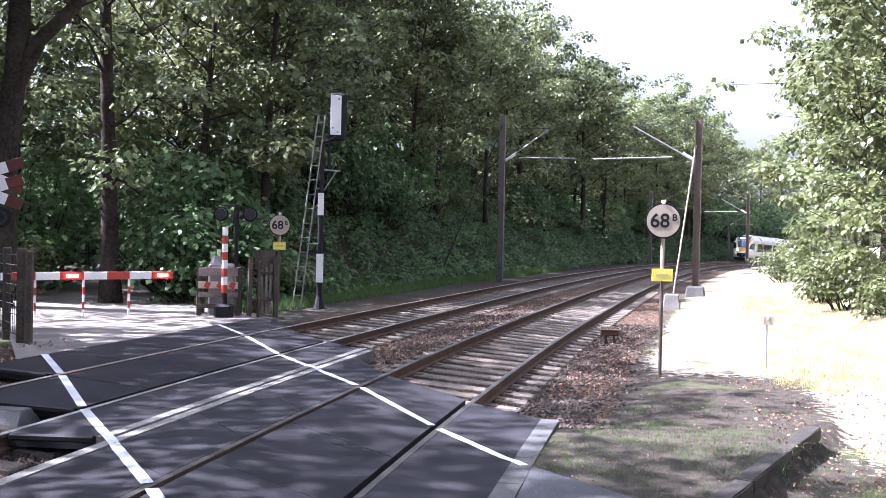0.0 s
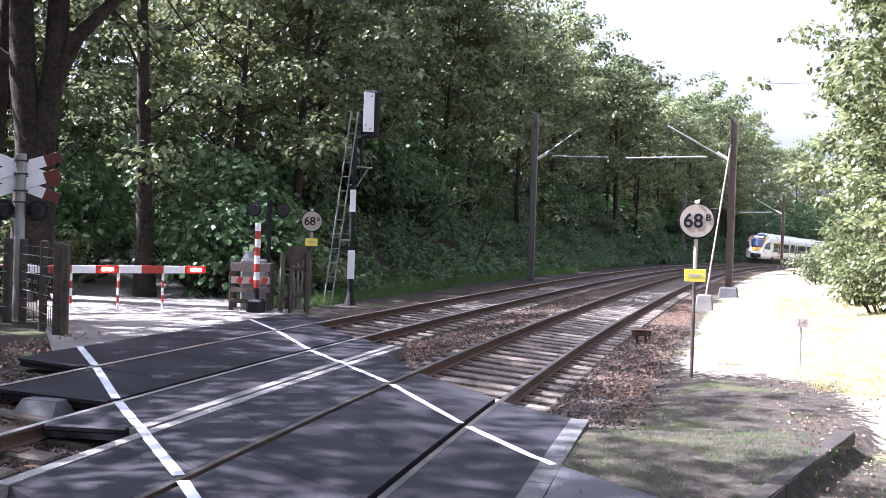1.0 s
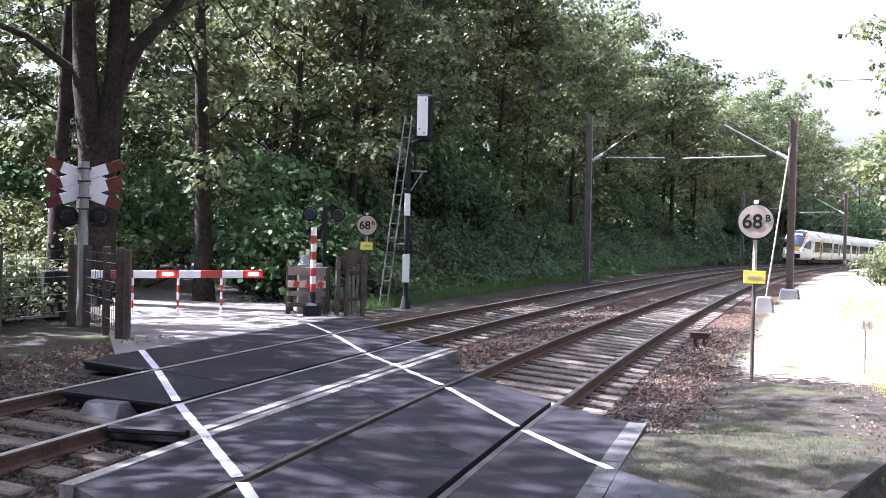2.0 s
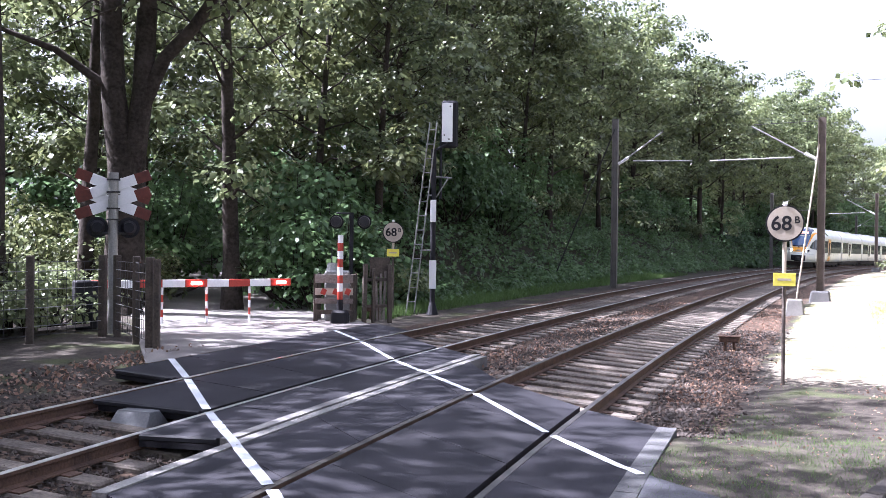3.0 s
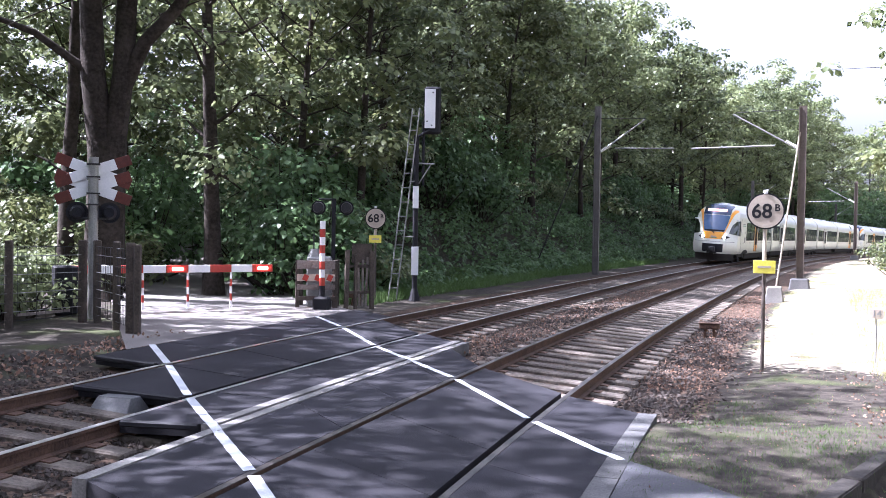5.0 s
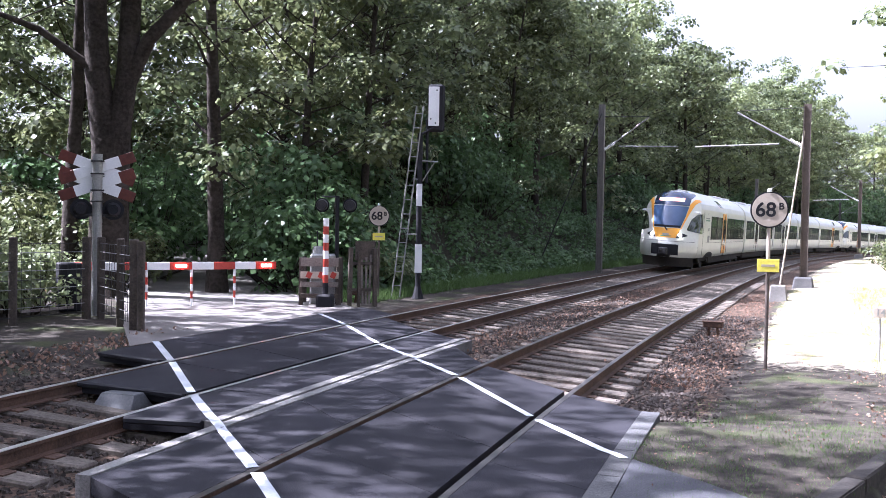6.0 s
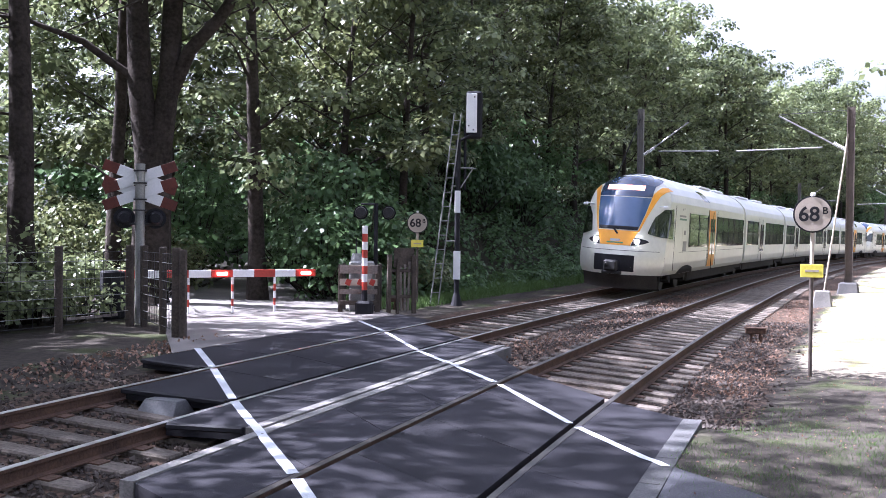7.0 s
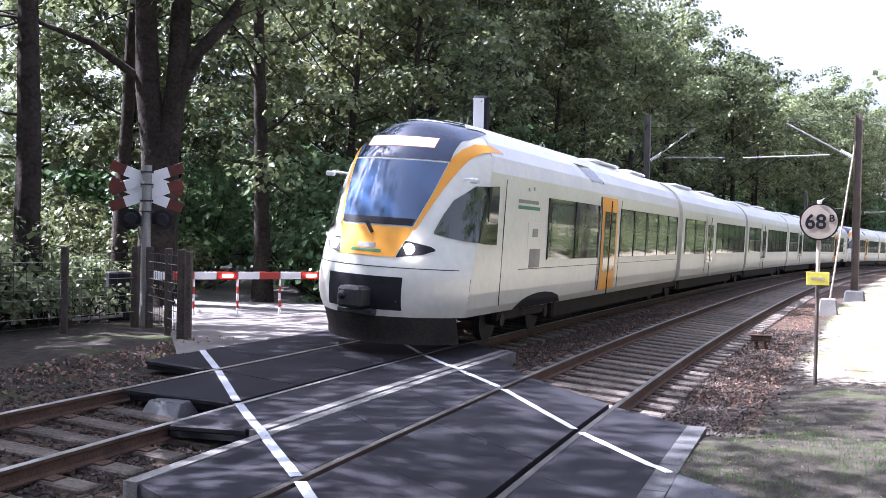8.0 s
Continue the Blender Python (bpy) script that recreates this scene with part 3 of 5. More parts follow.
def make_bush(seed, wide, tall, clumps, per, leaf, mat, label, spread=0.4, name="bush"):
    rng = np.random.default_rng(seed)
    bush = tagged(new(name), label, "bush")
    lines, tips = [], []
    for i in range(clumps):
        a, r = rng.uniform(0, 6.283), wide * rng.uniform(0, 1) ** 0.6
        top = np.array([math.cos(a) * r, math.sin(a) * r, tall * (1 - 0.55 * (r / wide) ** 2) * rng.uniform(0.45, 1.0)])
        foot = np.array([top[0] * 0.4, top[1] * 0.4, 0.0])
        mid = (foot + top) / 2 + rng.normal(scale=0.12, size=3) * wide
        lines.append([(foot, 0.03), (mid, 0.02), (top, 0.006)])
        tips += [top, mid, (mid + top) / 2 + rng.normal(scale=0.2, size=3) * wide * 0.4]
    tube_mesh("stem", lines, BARK, bush, 4)
    clump_mesh("foliage", [(e, spread * rng.uniform(0.6, 1.3)) for e in tips], mat, rng, bush, per / spread ** 2, leaf)
    return bush


def plant(proto, x, y, turn, size, used):
    z = height(x, y) - 0.08
    m = pose(x, y, z, 0, 0, turn) @ Matrix.Scale(size, 4)
    if proto.name not in used:
        used.add(proto.name)
        proto.matrix_basis = m
        return proto
    return copy_thing(proto, m)


used = set()
LB = "tall broadleaf tree in the wood, dense dark green crown"
protos = [
    make_tree(1, 14, 3.6, 0.20, 0.20, 23, 130, 0.24, label=LB),
    make_tree(2, 17, 4.2, 0.24, 0.24, 25, 105, 0.26, label=LB),
    make_tree(3, 13, 3.3, 0.15, 0.14, 23, 145, 0.23, label=LB),
    make_tree(4, 16, 4.0, 0.20, 0.23, 24, 115, 0.26, label=LB, mat=LEAF_WARM),
]
shrubs = [
    make_bush(21, 1.9, 3.4, 30, 36, 0.16, LEAF_LOW, "leafy shrub under the trees, dark green", 0.5, "shrub"),
    make_bush(22, 1.6, 2.4, 26, 36, 0.13, LEAF, "leafy shrub at the wood's edge", 0.45, "shrub"),
    make_bush(23, 1.8, 2.6, 28, 36, 0.15, LEAF_WARM, "sunlit leafy shrub beside the line", 0.45, "shrub"),
]
rng = random.Random(11)
# bank trees: rows behind the far track
for s0, s1, o0, o1, n, grow in ((14, 150, -11.5, -14, 24, 0.92), (13, 165, -15, -19, 24, 1.05), (11, 190, -20, -28, 22, 1.15), (16, 180, -29, -42, 16, 1.2)):
    for i in range(n):
        s = s0 + (s1 - s0) * (i + rng.uniform(0.1, 0.9)) / n
        o = rng.uniform(o1, o0)
        q = line(s, o)
        if q.dot(ROAD_SIDE) < ROAD_RIGHT + 3.0:
            continue
        plant(protos[rng.choice((0, 1, 2, 0, 1, 3))], q.x, q.y, rng.uniform(0, 360), grow * rng.uniform(0.85, 1.15) * (1 + 0.20 * ease(30, 65, s) - 0.12 * ease(84, 100, s) + 0.30 * ease(112, 138, s)), used)
# shrubs at the top of the bank
for i in range(46):
    s = 14 + 130 * ((i + rng.random()) / 46) ** 1.3
    q = line(s, rng.uniform(-16.5, -12.0))
    if q.dot(ROAD_SIDE) > ROAD_RIGHT + 2.5:
        plant(shrubs[rng.choice((0, 0, 1))], q.x, q.y, rng.uniform(0, 360), rng.uniform(0.8, 1.3), used)
# along the road beyond the barrier, to the right of it and to the left
for x, y, k, f in ((-6.6, 27.5, 0, 1.0), (-7.6, 30.0, 0, 1.2), (-9.3, 33.5, 1, 1.2), (-10.5, 36.5, 0, 1.2), (-5.4, 29.5, 1, 1.0), (-12.5, 41, 0, 1.4), (-8.3, 36, 0, 1.3), (-14, 46, 0, 1.5), (-17, 52, 0, 1.6), (-21, 54, 0, 1.6), (-25, 50, 0, 1.6),
                   (-14.6, 33, 0, 1.2), (-13.2, 29.5, 0, 1.1), (-16.5, 37, 0, 1.3), (-19, 43, 1, 1.5), (-12.2, 26.0, 2, 0.9), (-15, 27, 2, 1.2), (-18, 31, 2, 1.3), (-22, 36, 2, 1.4), (-17, 23, 2, 1.2), (-21, 27, 2, 1.5), (-26, 30, 2, 1.5), (-30, 36, 0, 1.5), (-25, 22, 0, 1.4)):
    plant(shrubs[k], x, y, (x * 37 + y * 71) % 360, f, used)
# thickets that close the wood behind, and the far end of the curve
for x, y, k, f in ((-27, 26, 2, 1.7), (-31, 31, 2, 1.9), (-35, 25, 0, 2.0), (-38, 36, 0, 2.2), (-30, 42, 2, 2.0), (-24, 46, 0, 1.9), (-36, 48, 0, 2.2), (-44, 42, 0, 2.4), (-29, 20, 2, 1.8), (-23, 32, 2, 1.6), (-40, 30, 0, 2.2), (-20, 48, 0, 2.0)):
    plant(shrubs[k], x, y, (x * 37 + y * 71) % 360, f, used)
for i in range(18):
    q = line(148 + 9 * i, rng.uniform(-15.5, -12.5))
    plant(shrubs[0], q.x, q.y, i * 83, rng.uniform(1.8, 2.4), used)
for i in range(16):
    q = line(45 + 8 * i, rng.uniform(-27, -20))
    plant(shrubs[0], q.x, q.y, i * 61, rng.uniform(1.5, 2.0), used)
# a hedge behind the wire fence
for i in range(9):
    x, y = -10.6 - 0.35 * i + 0.25 * (i % 2), 19.4 - 1.35 * i
    plant(shrubs[1], x, y, i * 67, 0.80 + 0.05 * (i % 3), used)
for x, y, k, f in ((-14.8, 29.5, 3, 0.95), (-8.0, 32.0, 3, 0.95), (-19.5, 31, 0, 1.1), (-16.0, 36, 3, 1.0), (-10.2, 38, 3, 1.0), (-20, 41, 1, 1.0), (-6.2, 33.5, 1, 0.9), (-12.6, 46, 3, 1.0),
                   (-18, 50, 0, 1.1), (-28, 46, 1, 1.1), (-24, 54, 3, 1.1), (-29, 24, 1, 1.0), (-36, 30, 3, 1.1), (-40, 48, 2, 1.2), (-32, 58, 1, 1.2), (-15, 62, 0, 1.2), (-22, 66, 1, 1.2)):
    plant(protos[k], x, y, (x * 47 + y * 31) % 360, f, used)
# unseen trees added behind the camera and past the picture's edge: these throw the dappled shade on the crossing and
# block skylight
thin = make_tree(8, 15, 4.6, 0.24, 0.36, 11, 110, 0.2, label="unseen broadleaf tree with a light, open crown, added for shade")
for x, y, k, f in ((-15.3, 11.3, thin, 1.2), (-12.8, 5.5, thin, 1.1), (-16.8, 15.0, thin, 1.1), (-17.5, 18.5, thin, 1.2), (-18.3, 10.3, protos[2], 1.0), (-20.5, 14.5, protos[0], 1.15), (-15.0, 7.6, thin, 0.85), (-9.5, 1.5, thin, 0.9), (-12.5, 0.5, thin, 1.0), (-11.0, -3.0, thin, 1.05), (-16.5, -0.5, thin, 1.1), (-8.5, -9.0, thin, 1.1), (-14, -10, thin, 1.1), (-21, 3.0, protos[0], 1.0), (-4.0, -13, thin, 1.0), (-20, -8, protos[1], 1.0), (2.5, -14, thin, 1.0), (-10, -17, protos[3], 1.0),
                   (8, -10, protos[2], 1.0), (7.5, -6.0, thin, 1.05), (8.5, 0.0, thin, 1.0), (0.5, -9.5, thin, 1.1), (14, -4, protos[0], 1.0), (18, 4, protos[1], 0.9), (22, 13, protos[0], 0.9)):
    plant(k, x, y, (x * 47 + y * 31) % 360, f, used)
# three old trees by the road: long clear stems
OLD = "old tree with a thick dark trunk beside the road"
for seed, x, y, hm, g, lean, crown_r, first, limbs in ((31, -11.1, 17.8, 17, 0.30, (0.0, 0.0), 4.6, 0.55, 10), (33, -12.8, 25.0, 17, 0.24, (-0.02, 0.02), 4.4, 0.5, 11), (34, -9.1, 26.5, 15, 0.27, (0.02, 0.0), 3.4, 0.22, 18)):
    t = make_tree(seed, hm, crown_r, g, first, limbs, 90, 0.2, lean, label=OLD)
    t.matrix_basis = pose(x, y, height(x, y) - 0.1, 0, 0, seed * 40)


def forked_tree():
    """The thick tree behind the crossing sign: it parts into two stems and a long limb."""
    g = np.random.default_rng(77)
    tree = tagged(new("tree"), "old forked tree with a very thick dark trunk", "tree")
    lines = [[(np.array(p, float), r) for p, r in poly] for poly in (
        (((0, 0, -0.2), 0.62), ((0, 0, 0.8), 0.50), ((0.02, 0, 2.5), 0.46), ((0.05, 0, 3.9), 0.46)),
        (((-0.05, 0, 3.6), 0.36), ((-0.30, 0, 5.5), 0.30), ((-0.42, 0.1, 8.0), 0.26), ((-0.5, 0.2, 12), 0.18), ((-0.4, 0.3, 16), 0.05)),
        (((0.15, 0, 3.6), 0.32), ((0.42, 0, 5.6), 0.27), ((0.50, 0.1, 8.0), 0.24), ((0.8, 0.2, 12), 0.16), ((1.1, 0.3, 15.5), 0.05)),
        (((0.40, 0, 5.2), 0.20), ((0.95, -0.1, 6.4), 0.17), ((1.7, -0.2, 7.2), 0.15), ((2.4, -0.2, 8.3), 0.12), ((3.2, -0.3, 10.0), 0.07), ((3.8, -0.4, 11.5), 0.03)),
        (((-0.35, 0, 5.6), 0.12), ((-1.6, -0.3, 6.5), 0.09), ((-3.0, -0.5, 7.0), 0.05), ((-4.2, -0.6, 7.1), 0.02)),
    )]
    tips = []
    for poly in lines[1:]:
        for p, r in poly[2:]:
            for _ in range(6):
                e = p + g.normal(scale=1.5, size=3) * np.array([1, 1, 0.7])
                lines.append([(p, 0.03), ((p + e) / 2 + g.normal(scale=0.1, size=3), 0.02), (e, 0.008)])
                tips += [e, (p + e) / 2]
    tips = [t for t in tips if t[2] > 7.5]
    tube_mesh("trunk", lines, BARK, tree, 10)
    clump_mesh("crown", [(e, g.uniform(0.4, 0.85)) for e in tips], LEAF, g, tree, 85, 0.2)
    tree.matrix_basis = pose(-10.6, 22.7, height(-10.6, 22.7), 0, 0, 12)


forked_tree()
# the far end of the curve
for i in range(16):
    q = line(165 + 8.5 * i, -21 + 0.45 * i + rng.uniform(-2.5, 2.5))
    plant(protos[i % 4], q.x, q.y, rng.uniform(0, 360), 1.5, used)
# trees and shrubs on the sunny side
bright = make_tree(44, 13, 4.1, 0.2, 0.06, 38, 165, 0.19, mat=LEAF_WARM, label="sunlit broadleaf tree with dense yellow-green crown")
for s, o, f in ((15.6, 9.5, 0.98), (20.8, 10.4, 1.0), (27.5, 11.0, 1.0), (13.0, 13.0, 1.1)):
    q = line(s, o)
    plant(bright, q.x, q.y, s * 83, f, used)
for s, o, k, f in ((13.5, 12.5, 3, 1.0), (26.5, 9.6, 0, 0.9), (33.5, 9.8, 3, 0.95), (42, 10.2, 1, 0.85), (51, 10.6, 3, 0.9), (61, 11.0, 0, 0.95), (74, 11, 3, 0.9), (88, 10.5, 2, 1.0), (104, 10.5, 1, 0.9), (24, 15, 1, 0.95), (37, 16, 3, 0.95), (120, 10.5, 0, 1.0), (140, 10, 1, 1.0), (160, 10, 2, 1.1), (180, 9, 1, 1.1), (200, 9, 0, 1.1), (218, 9, 1, 1.1), (236, 9, 3, 1.1), (255, 9, 1, 1.1)):
    q = line(s, o)
    plant(protos[k], q.x, q.y, (s * 57) % 360, f, used)
for i in range(22):
    s = 16.5 + 4.2 * i + rng.uniform(-0.8, 0.8)
    q = line(s, rng.uniform(7.4, 8.6) if i < 3 else rng.uniform(7.0, 9.0))
    plant(shrubs[2 if i < 9 else rng.choice((1, 2))], q.x, q.y, rng.uniform(0, 360), rng.uniform(0.8, 1.2), used)


# ---- low growth and loose stuff on the ground ----
def scatter(name, label, category, count, place, per, spread, size, mat, seed, droop=0.3, squash=0.7, lift=0.1):
    g = np.random.default_rng(seed)
    spots = []
    while len(spots) < count:
        s, o = place(g)
        q = line(s, o)
        if o < -7 and q.dot(ROAD_SIDE) < ROAD_RIGHT + 1.2:
            continue
        spots.append((q.x, q.y, height(q.x, q.y) + lift * g.uniform(0.2, 1.0)))
    ob = leaf_mesh(name, spots, mat, g, None, per, spread, size, droop, squash)
    return tagged(ob, label, category, kind="stuff")


def mounds(name, label, count, place, mat, seed, radius, density, size):
    """Low growth: overlapping leafy mounds on the slope."""
    g = np.random.default_rng(seed)
    clumps = []
    while len(clumps) < count:
        s, o = place(g)
        q = line(s, o)
        if q.dot(ROAD_SIDE) < ROAD_RIGHT + 1.6:
            continue
        r = radius * g.uniform(0.55, 1.25)
        clumps.append((np.array((q.x, q.y, height(q.x, q.y) + r * g.uniform(0.0, 0.55))), r))
    tagged(clump_mesh(name, clumps, mat, g, None, density, size, 0.8), label, "undergrowth", kind="stuff")


mounds("undergrowth", "dense green nettles and brambles covering the bank", 1300, lambda g: (11 + 75 * g.random() ** 1.5, g.uniform(-16.5, -8.6)), LEAF_LOW, 41, 0.62, 150, 0.17)
mounds("distant_undergrowth", "green growth on the far bank", 420, lambda g: (g.uniform(80, 170), g.uniform(-15, -8.3)), LEAF_LOW, 42, 0.95, 60, 0.3)


def blades(name, label, count, place, mat, seed, tall):
    """Grass: thin upright blades."""
    g = np.random.default_rng(seed)
    n = 0
    verts, faces = [], []
    while n < count:
        s, o = place(g)
        q = line(s, o)
        if o < -7 and q.dot(ROAD_SIDE) < ROAD_RIGHT + 0.9:
            continue
        z = height(q.x, q.y) - 0.01
        for _ in range(6):
            n += 1
            x, y = q.x + g.normal() * 0.07, q.y + g.normal() * 0.07
            a, h = g.uniform(0, 6.283), tall * g.uniform(0.4, 1.2)
            w = 0.003 + 0.013 * tall
            dx, dy = math.cos(a) * w, math.sin(a) * w
            lx, ly = g.normal() * h * 0.4, g.normal() * h * 0.4
            k = len(verts)
            verts += [(x - dx, y - dy, z), (x + dx, y + dy, z), (x + lx, y + ly, z + h)]
            faces.append((k, k + 1, k + 2))
    tagged(mesh_object(name, verts, faces, mat), label, "grass", kind="stuff")


blades("bank_grass", "fresh green grass at the foot of the bank", 34000, lambda g: (11.5 + 45 * g.random() ** 1.4, g.uniform(-9.6, -7.2)), GRASS, 51, 0.32)
blades("verge_grass", "sparse short grass on trodden earth", 5000, lambda g: ((-2.6 + 4.5 * g.random(), 2.1 + 1.1 * abs(g.normal())) if g.random() < 0.45 else (g.uniform(-3, 7), g.uniform(2.6, 7.5))), GRASS, 52, 0.045)
PATCHES = ((1.2, 7.9, 0.32, 0.75), (1.9, 6.6, 0.55, 0.5), (3.0, 9.4, 0.45, 0.7), (2.9, 7.0, 0.4, 0.6), (4.4, 9.0, 0.6, 0.8))


def patch_place(g):
    cx, cy, sx, sy = PATCHES[int(g.integers(len(PATCHES)))]
    return along(cx + sx * g.normal(), cy + sy * g.normal())


blades("grass_patches", "short green grass in patches on trodden earth", 12000, patch_place, GRASS, 57, 0.045)
blades("dry_grass", "bleached dry grass on the sunny slope", 26000, lambda g: (4 + 26 * g.random() ** 1.2, g.uniform(4.6, 9.5)), DRYGRASS, 53, 0.16)
scatter("fallen_leaves", "brown fallen leaves lying in the ballast", "leaf litter", 1100, lambda g: (3.0 + 22 * g.random() ** 1.3, g.choice((g.uniform(-2.9, -0.9), g.normal(1.8, 0.4)))), 5, 0.20, 0.055, DEADLEAF, 54, 0.1, 0.06, 0.03)
scatter("verge_leaves", "scattered brown leaves on the earth", "leaf litter", 900, lambda g: (g.uniform(-4, 12), g.uniform(2.2, 7.5)), 3, 0.4, 0.026, DEADLEAF, 55, 0.1, 0.03, 0.02)
scatter("slope_litter", "dry brown leaves and twigs on the slope beside the old kerb", "leaf litter", 700, lambda g: (g.uniform(-5, 4), g.uniform(4.2, 8.0)), 4, 0.3, 0.045, DEADLEAF, 58, 0.1, 0.05, 0.03)
scatter("road_litter", "dry leaves blown against the fence", "leaf litter", 900, lambda g: (g.uniform(-5, 3.5), g.uniform(-9.8, -6.2)), 2, 0.25, 0.07, DEADLEAF, 56, 0.1, 0.05, 0.03)


def stones():
    """Ballast: small broken stones, thousands of them."""
    g = np.random.default_rng(61)
    base = np.array([(1, 0, 0), (-1, 0, 0), (0, 1, 0), (0, -1, 0), (0, 0, 1), (0, 0, -1)], float)
    tri = ((0, 2, 4), (2, 1, 4), (1, 3, 4), (3, 0, 4), (2, 0, 5), (1, 2, 5), (3, 1, 5), (0, 3, 5))
    verts, faces = [], []
    for i in range(11000):
        r = g.random()
        if r < 0.30:
            s, o = 1.2 + 16 * g.random() ** 1.4, g.uniform(-2.95, -0.85)
        elif r < 0.60:
            s, o = -0.2 + 16 * g.random() ** 1.4, min(g.uniform(2.1, 2.7), g.normal(1.65, 0.42))
        elif r < 0.72:
            s, o = g.uniform(-9, -2.2), g.uniform(-3.0, -2.1)
        elif r < 0.86:
            s, o = g.uniform(-10, -1.6), g.uniform(-4.6, -3.0)
        else:
            s, o = g.uniform(-8, 0), g.uniform(-7.2, -4.7)
        q = line(s, o)
        a = g.uniform(0.018, 0.045)
        k = len(verts)
        rot = Euler(g.uniform(0, 6.28, 3)).to_matrix()
        for v in base:
            w = rot @ Vector(v * g.uniform(0.6, 1.1) * a)
            verts.append((q.x + w.x, q.y + w.y, height(q.x, q.y) + a * 0.3 + w.z))
        faces += [(k + x, k + y, k + z) for x, y, z in tri]
    tagged(mesh_object("ballast_stones", verts, faces, STONE), "grey-brown broken ballast stones", "ballast", kind="stuff")


stones()


# ---- lineside things ----
def text_mesh(name, words, size, mat, parent, m):
    cu = bpy.data.curves.new(name, "FONT")
    cu.body, cu.size, cu.extrude, cu.align_x, cu.align_y = words, size, 0.002, "CENTER", "CENTER"
    cu.offset = 0.004 * size / 0.2
    tmp = new("lettering_outline", cu)
    me = bpy.data.meshes.new_from_object(tmp.evaluated_get(bpy.context.evaluated_depsgraph_get()))
    bpy.data.objects.remove(tmp)
    me.materials.clear()
    me.materials.append(mat)
    ob = new(name, me)
    ob.parent, ob.matrix_basis = parent, m
    return ob


def kilometre_sign(x, y, disc_z, plate_z, turn, label):
    base = height(x, y)
    sign = thing("kilometre_sign", x, y, base, turn, label, "railway sign", "round kilometre signs")
    up = disc_z - base
    bm = rod(nb(), (0, 0, -0.25), (0, 0, up - 0.2), 0.030)
    part("post", bm, BROWNSTEEL, sign, "rusty post")
    bm = rod(nb(), (0, -0.012, plate_z - base + 0.1), (0, -0.008, up - 0.05), 0.031)
    part("post_sleeve", bm, CREAM, sign)
    bm = rod(nb(), (0, -0.034, up), (0, -0.060, up), 0.285, seg=40)
    part("rim", bm, BLACK, sign)
    bm = rod(nb(), (0, -0.058, up), (0, -0.066, up), 0.262, seg=40)
    face = part("disc", bm, CREAM, sign, "cream enamel disc")
    text_mesh("numeral", "68", 0.31, BLACK, face, pose(-0.055, -0.069, up - 0.01, 90, 0, 0))
    text_mesh("letter", "B", 0.15, BLACK, face, pose(0.175, -0.069, up + 0.05, 90, 0, 0))
    bm = rod(nb(), (0, -0.04, up + 0.28), (0, -0.05, up + 0.325), 0.035)
    part("cap", bm, WHITE, sign)
    bm = box(nb(), (0, -0.045, plate_z - base), (0.33, 0.012, 0.20), bevel=0.003)
    plate = part("yellow_plate", bm, YELLOW, sign, "yellow metal plate")
    bm = box(nb(), (0, -0.053, plate_z - base), (0.20, 0.003, 0.035))
    part("faded_writing", bm, CREAM, plate)
    return sign


kilometre_sign(3.60, 15.26, 2.32, 1.45, -9, "round cream sign reading 68 B on a rusty post")
kilometre_sign(-4.26, 25.47, 2.24, 1.68, 4, "round cream 68 B sign beside the crossing fence with yellow plate")


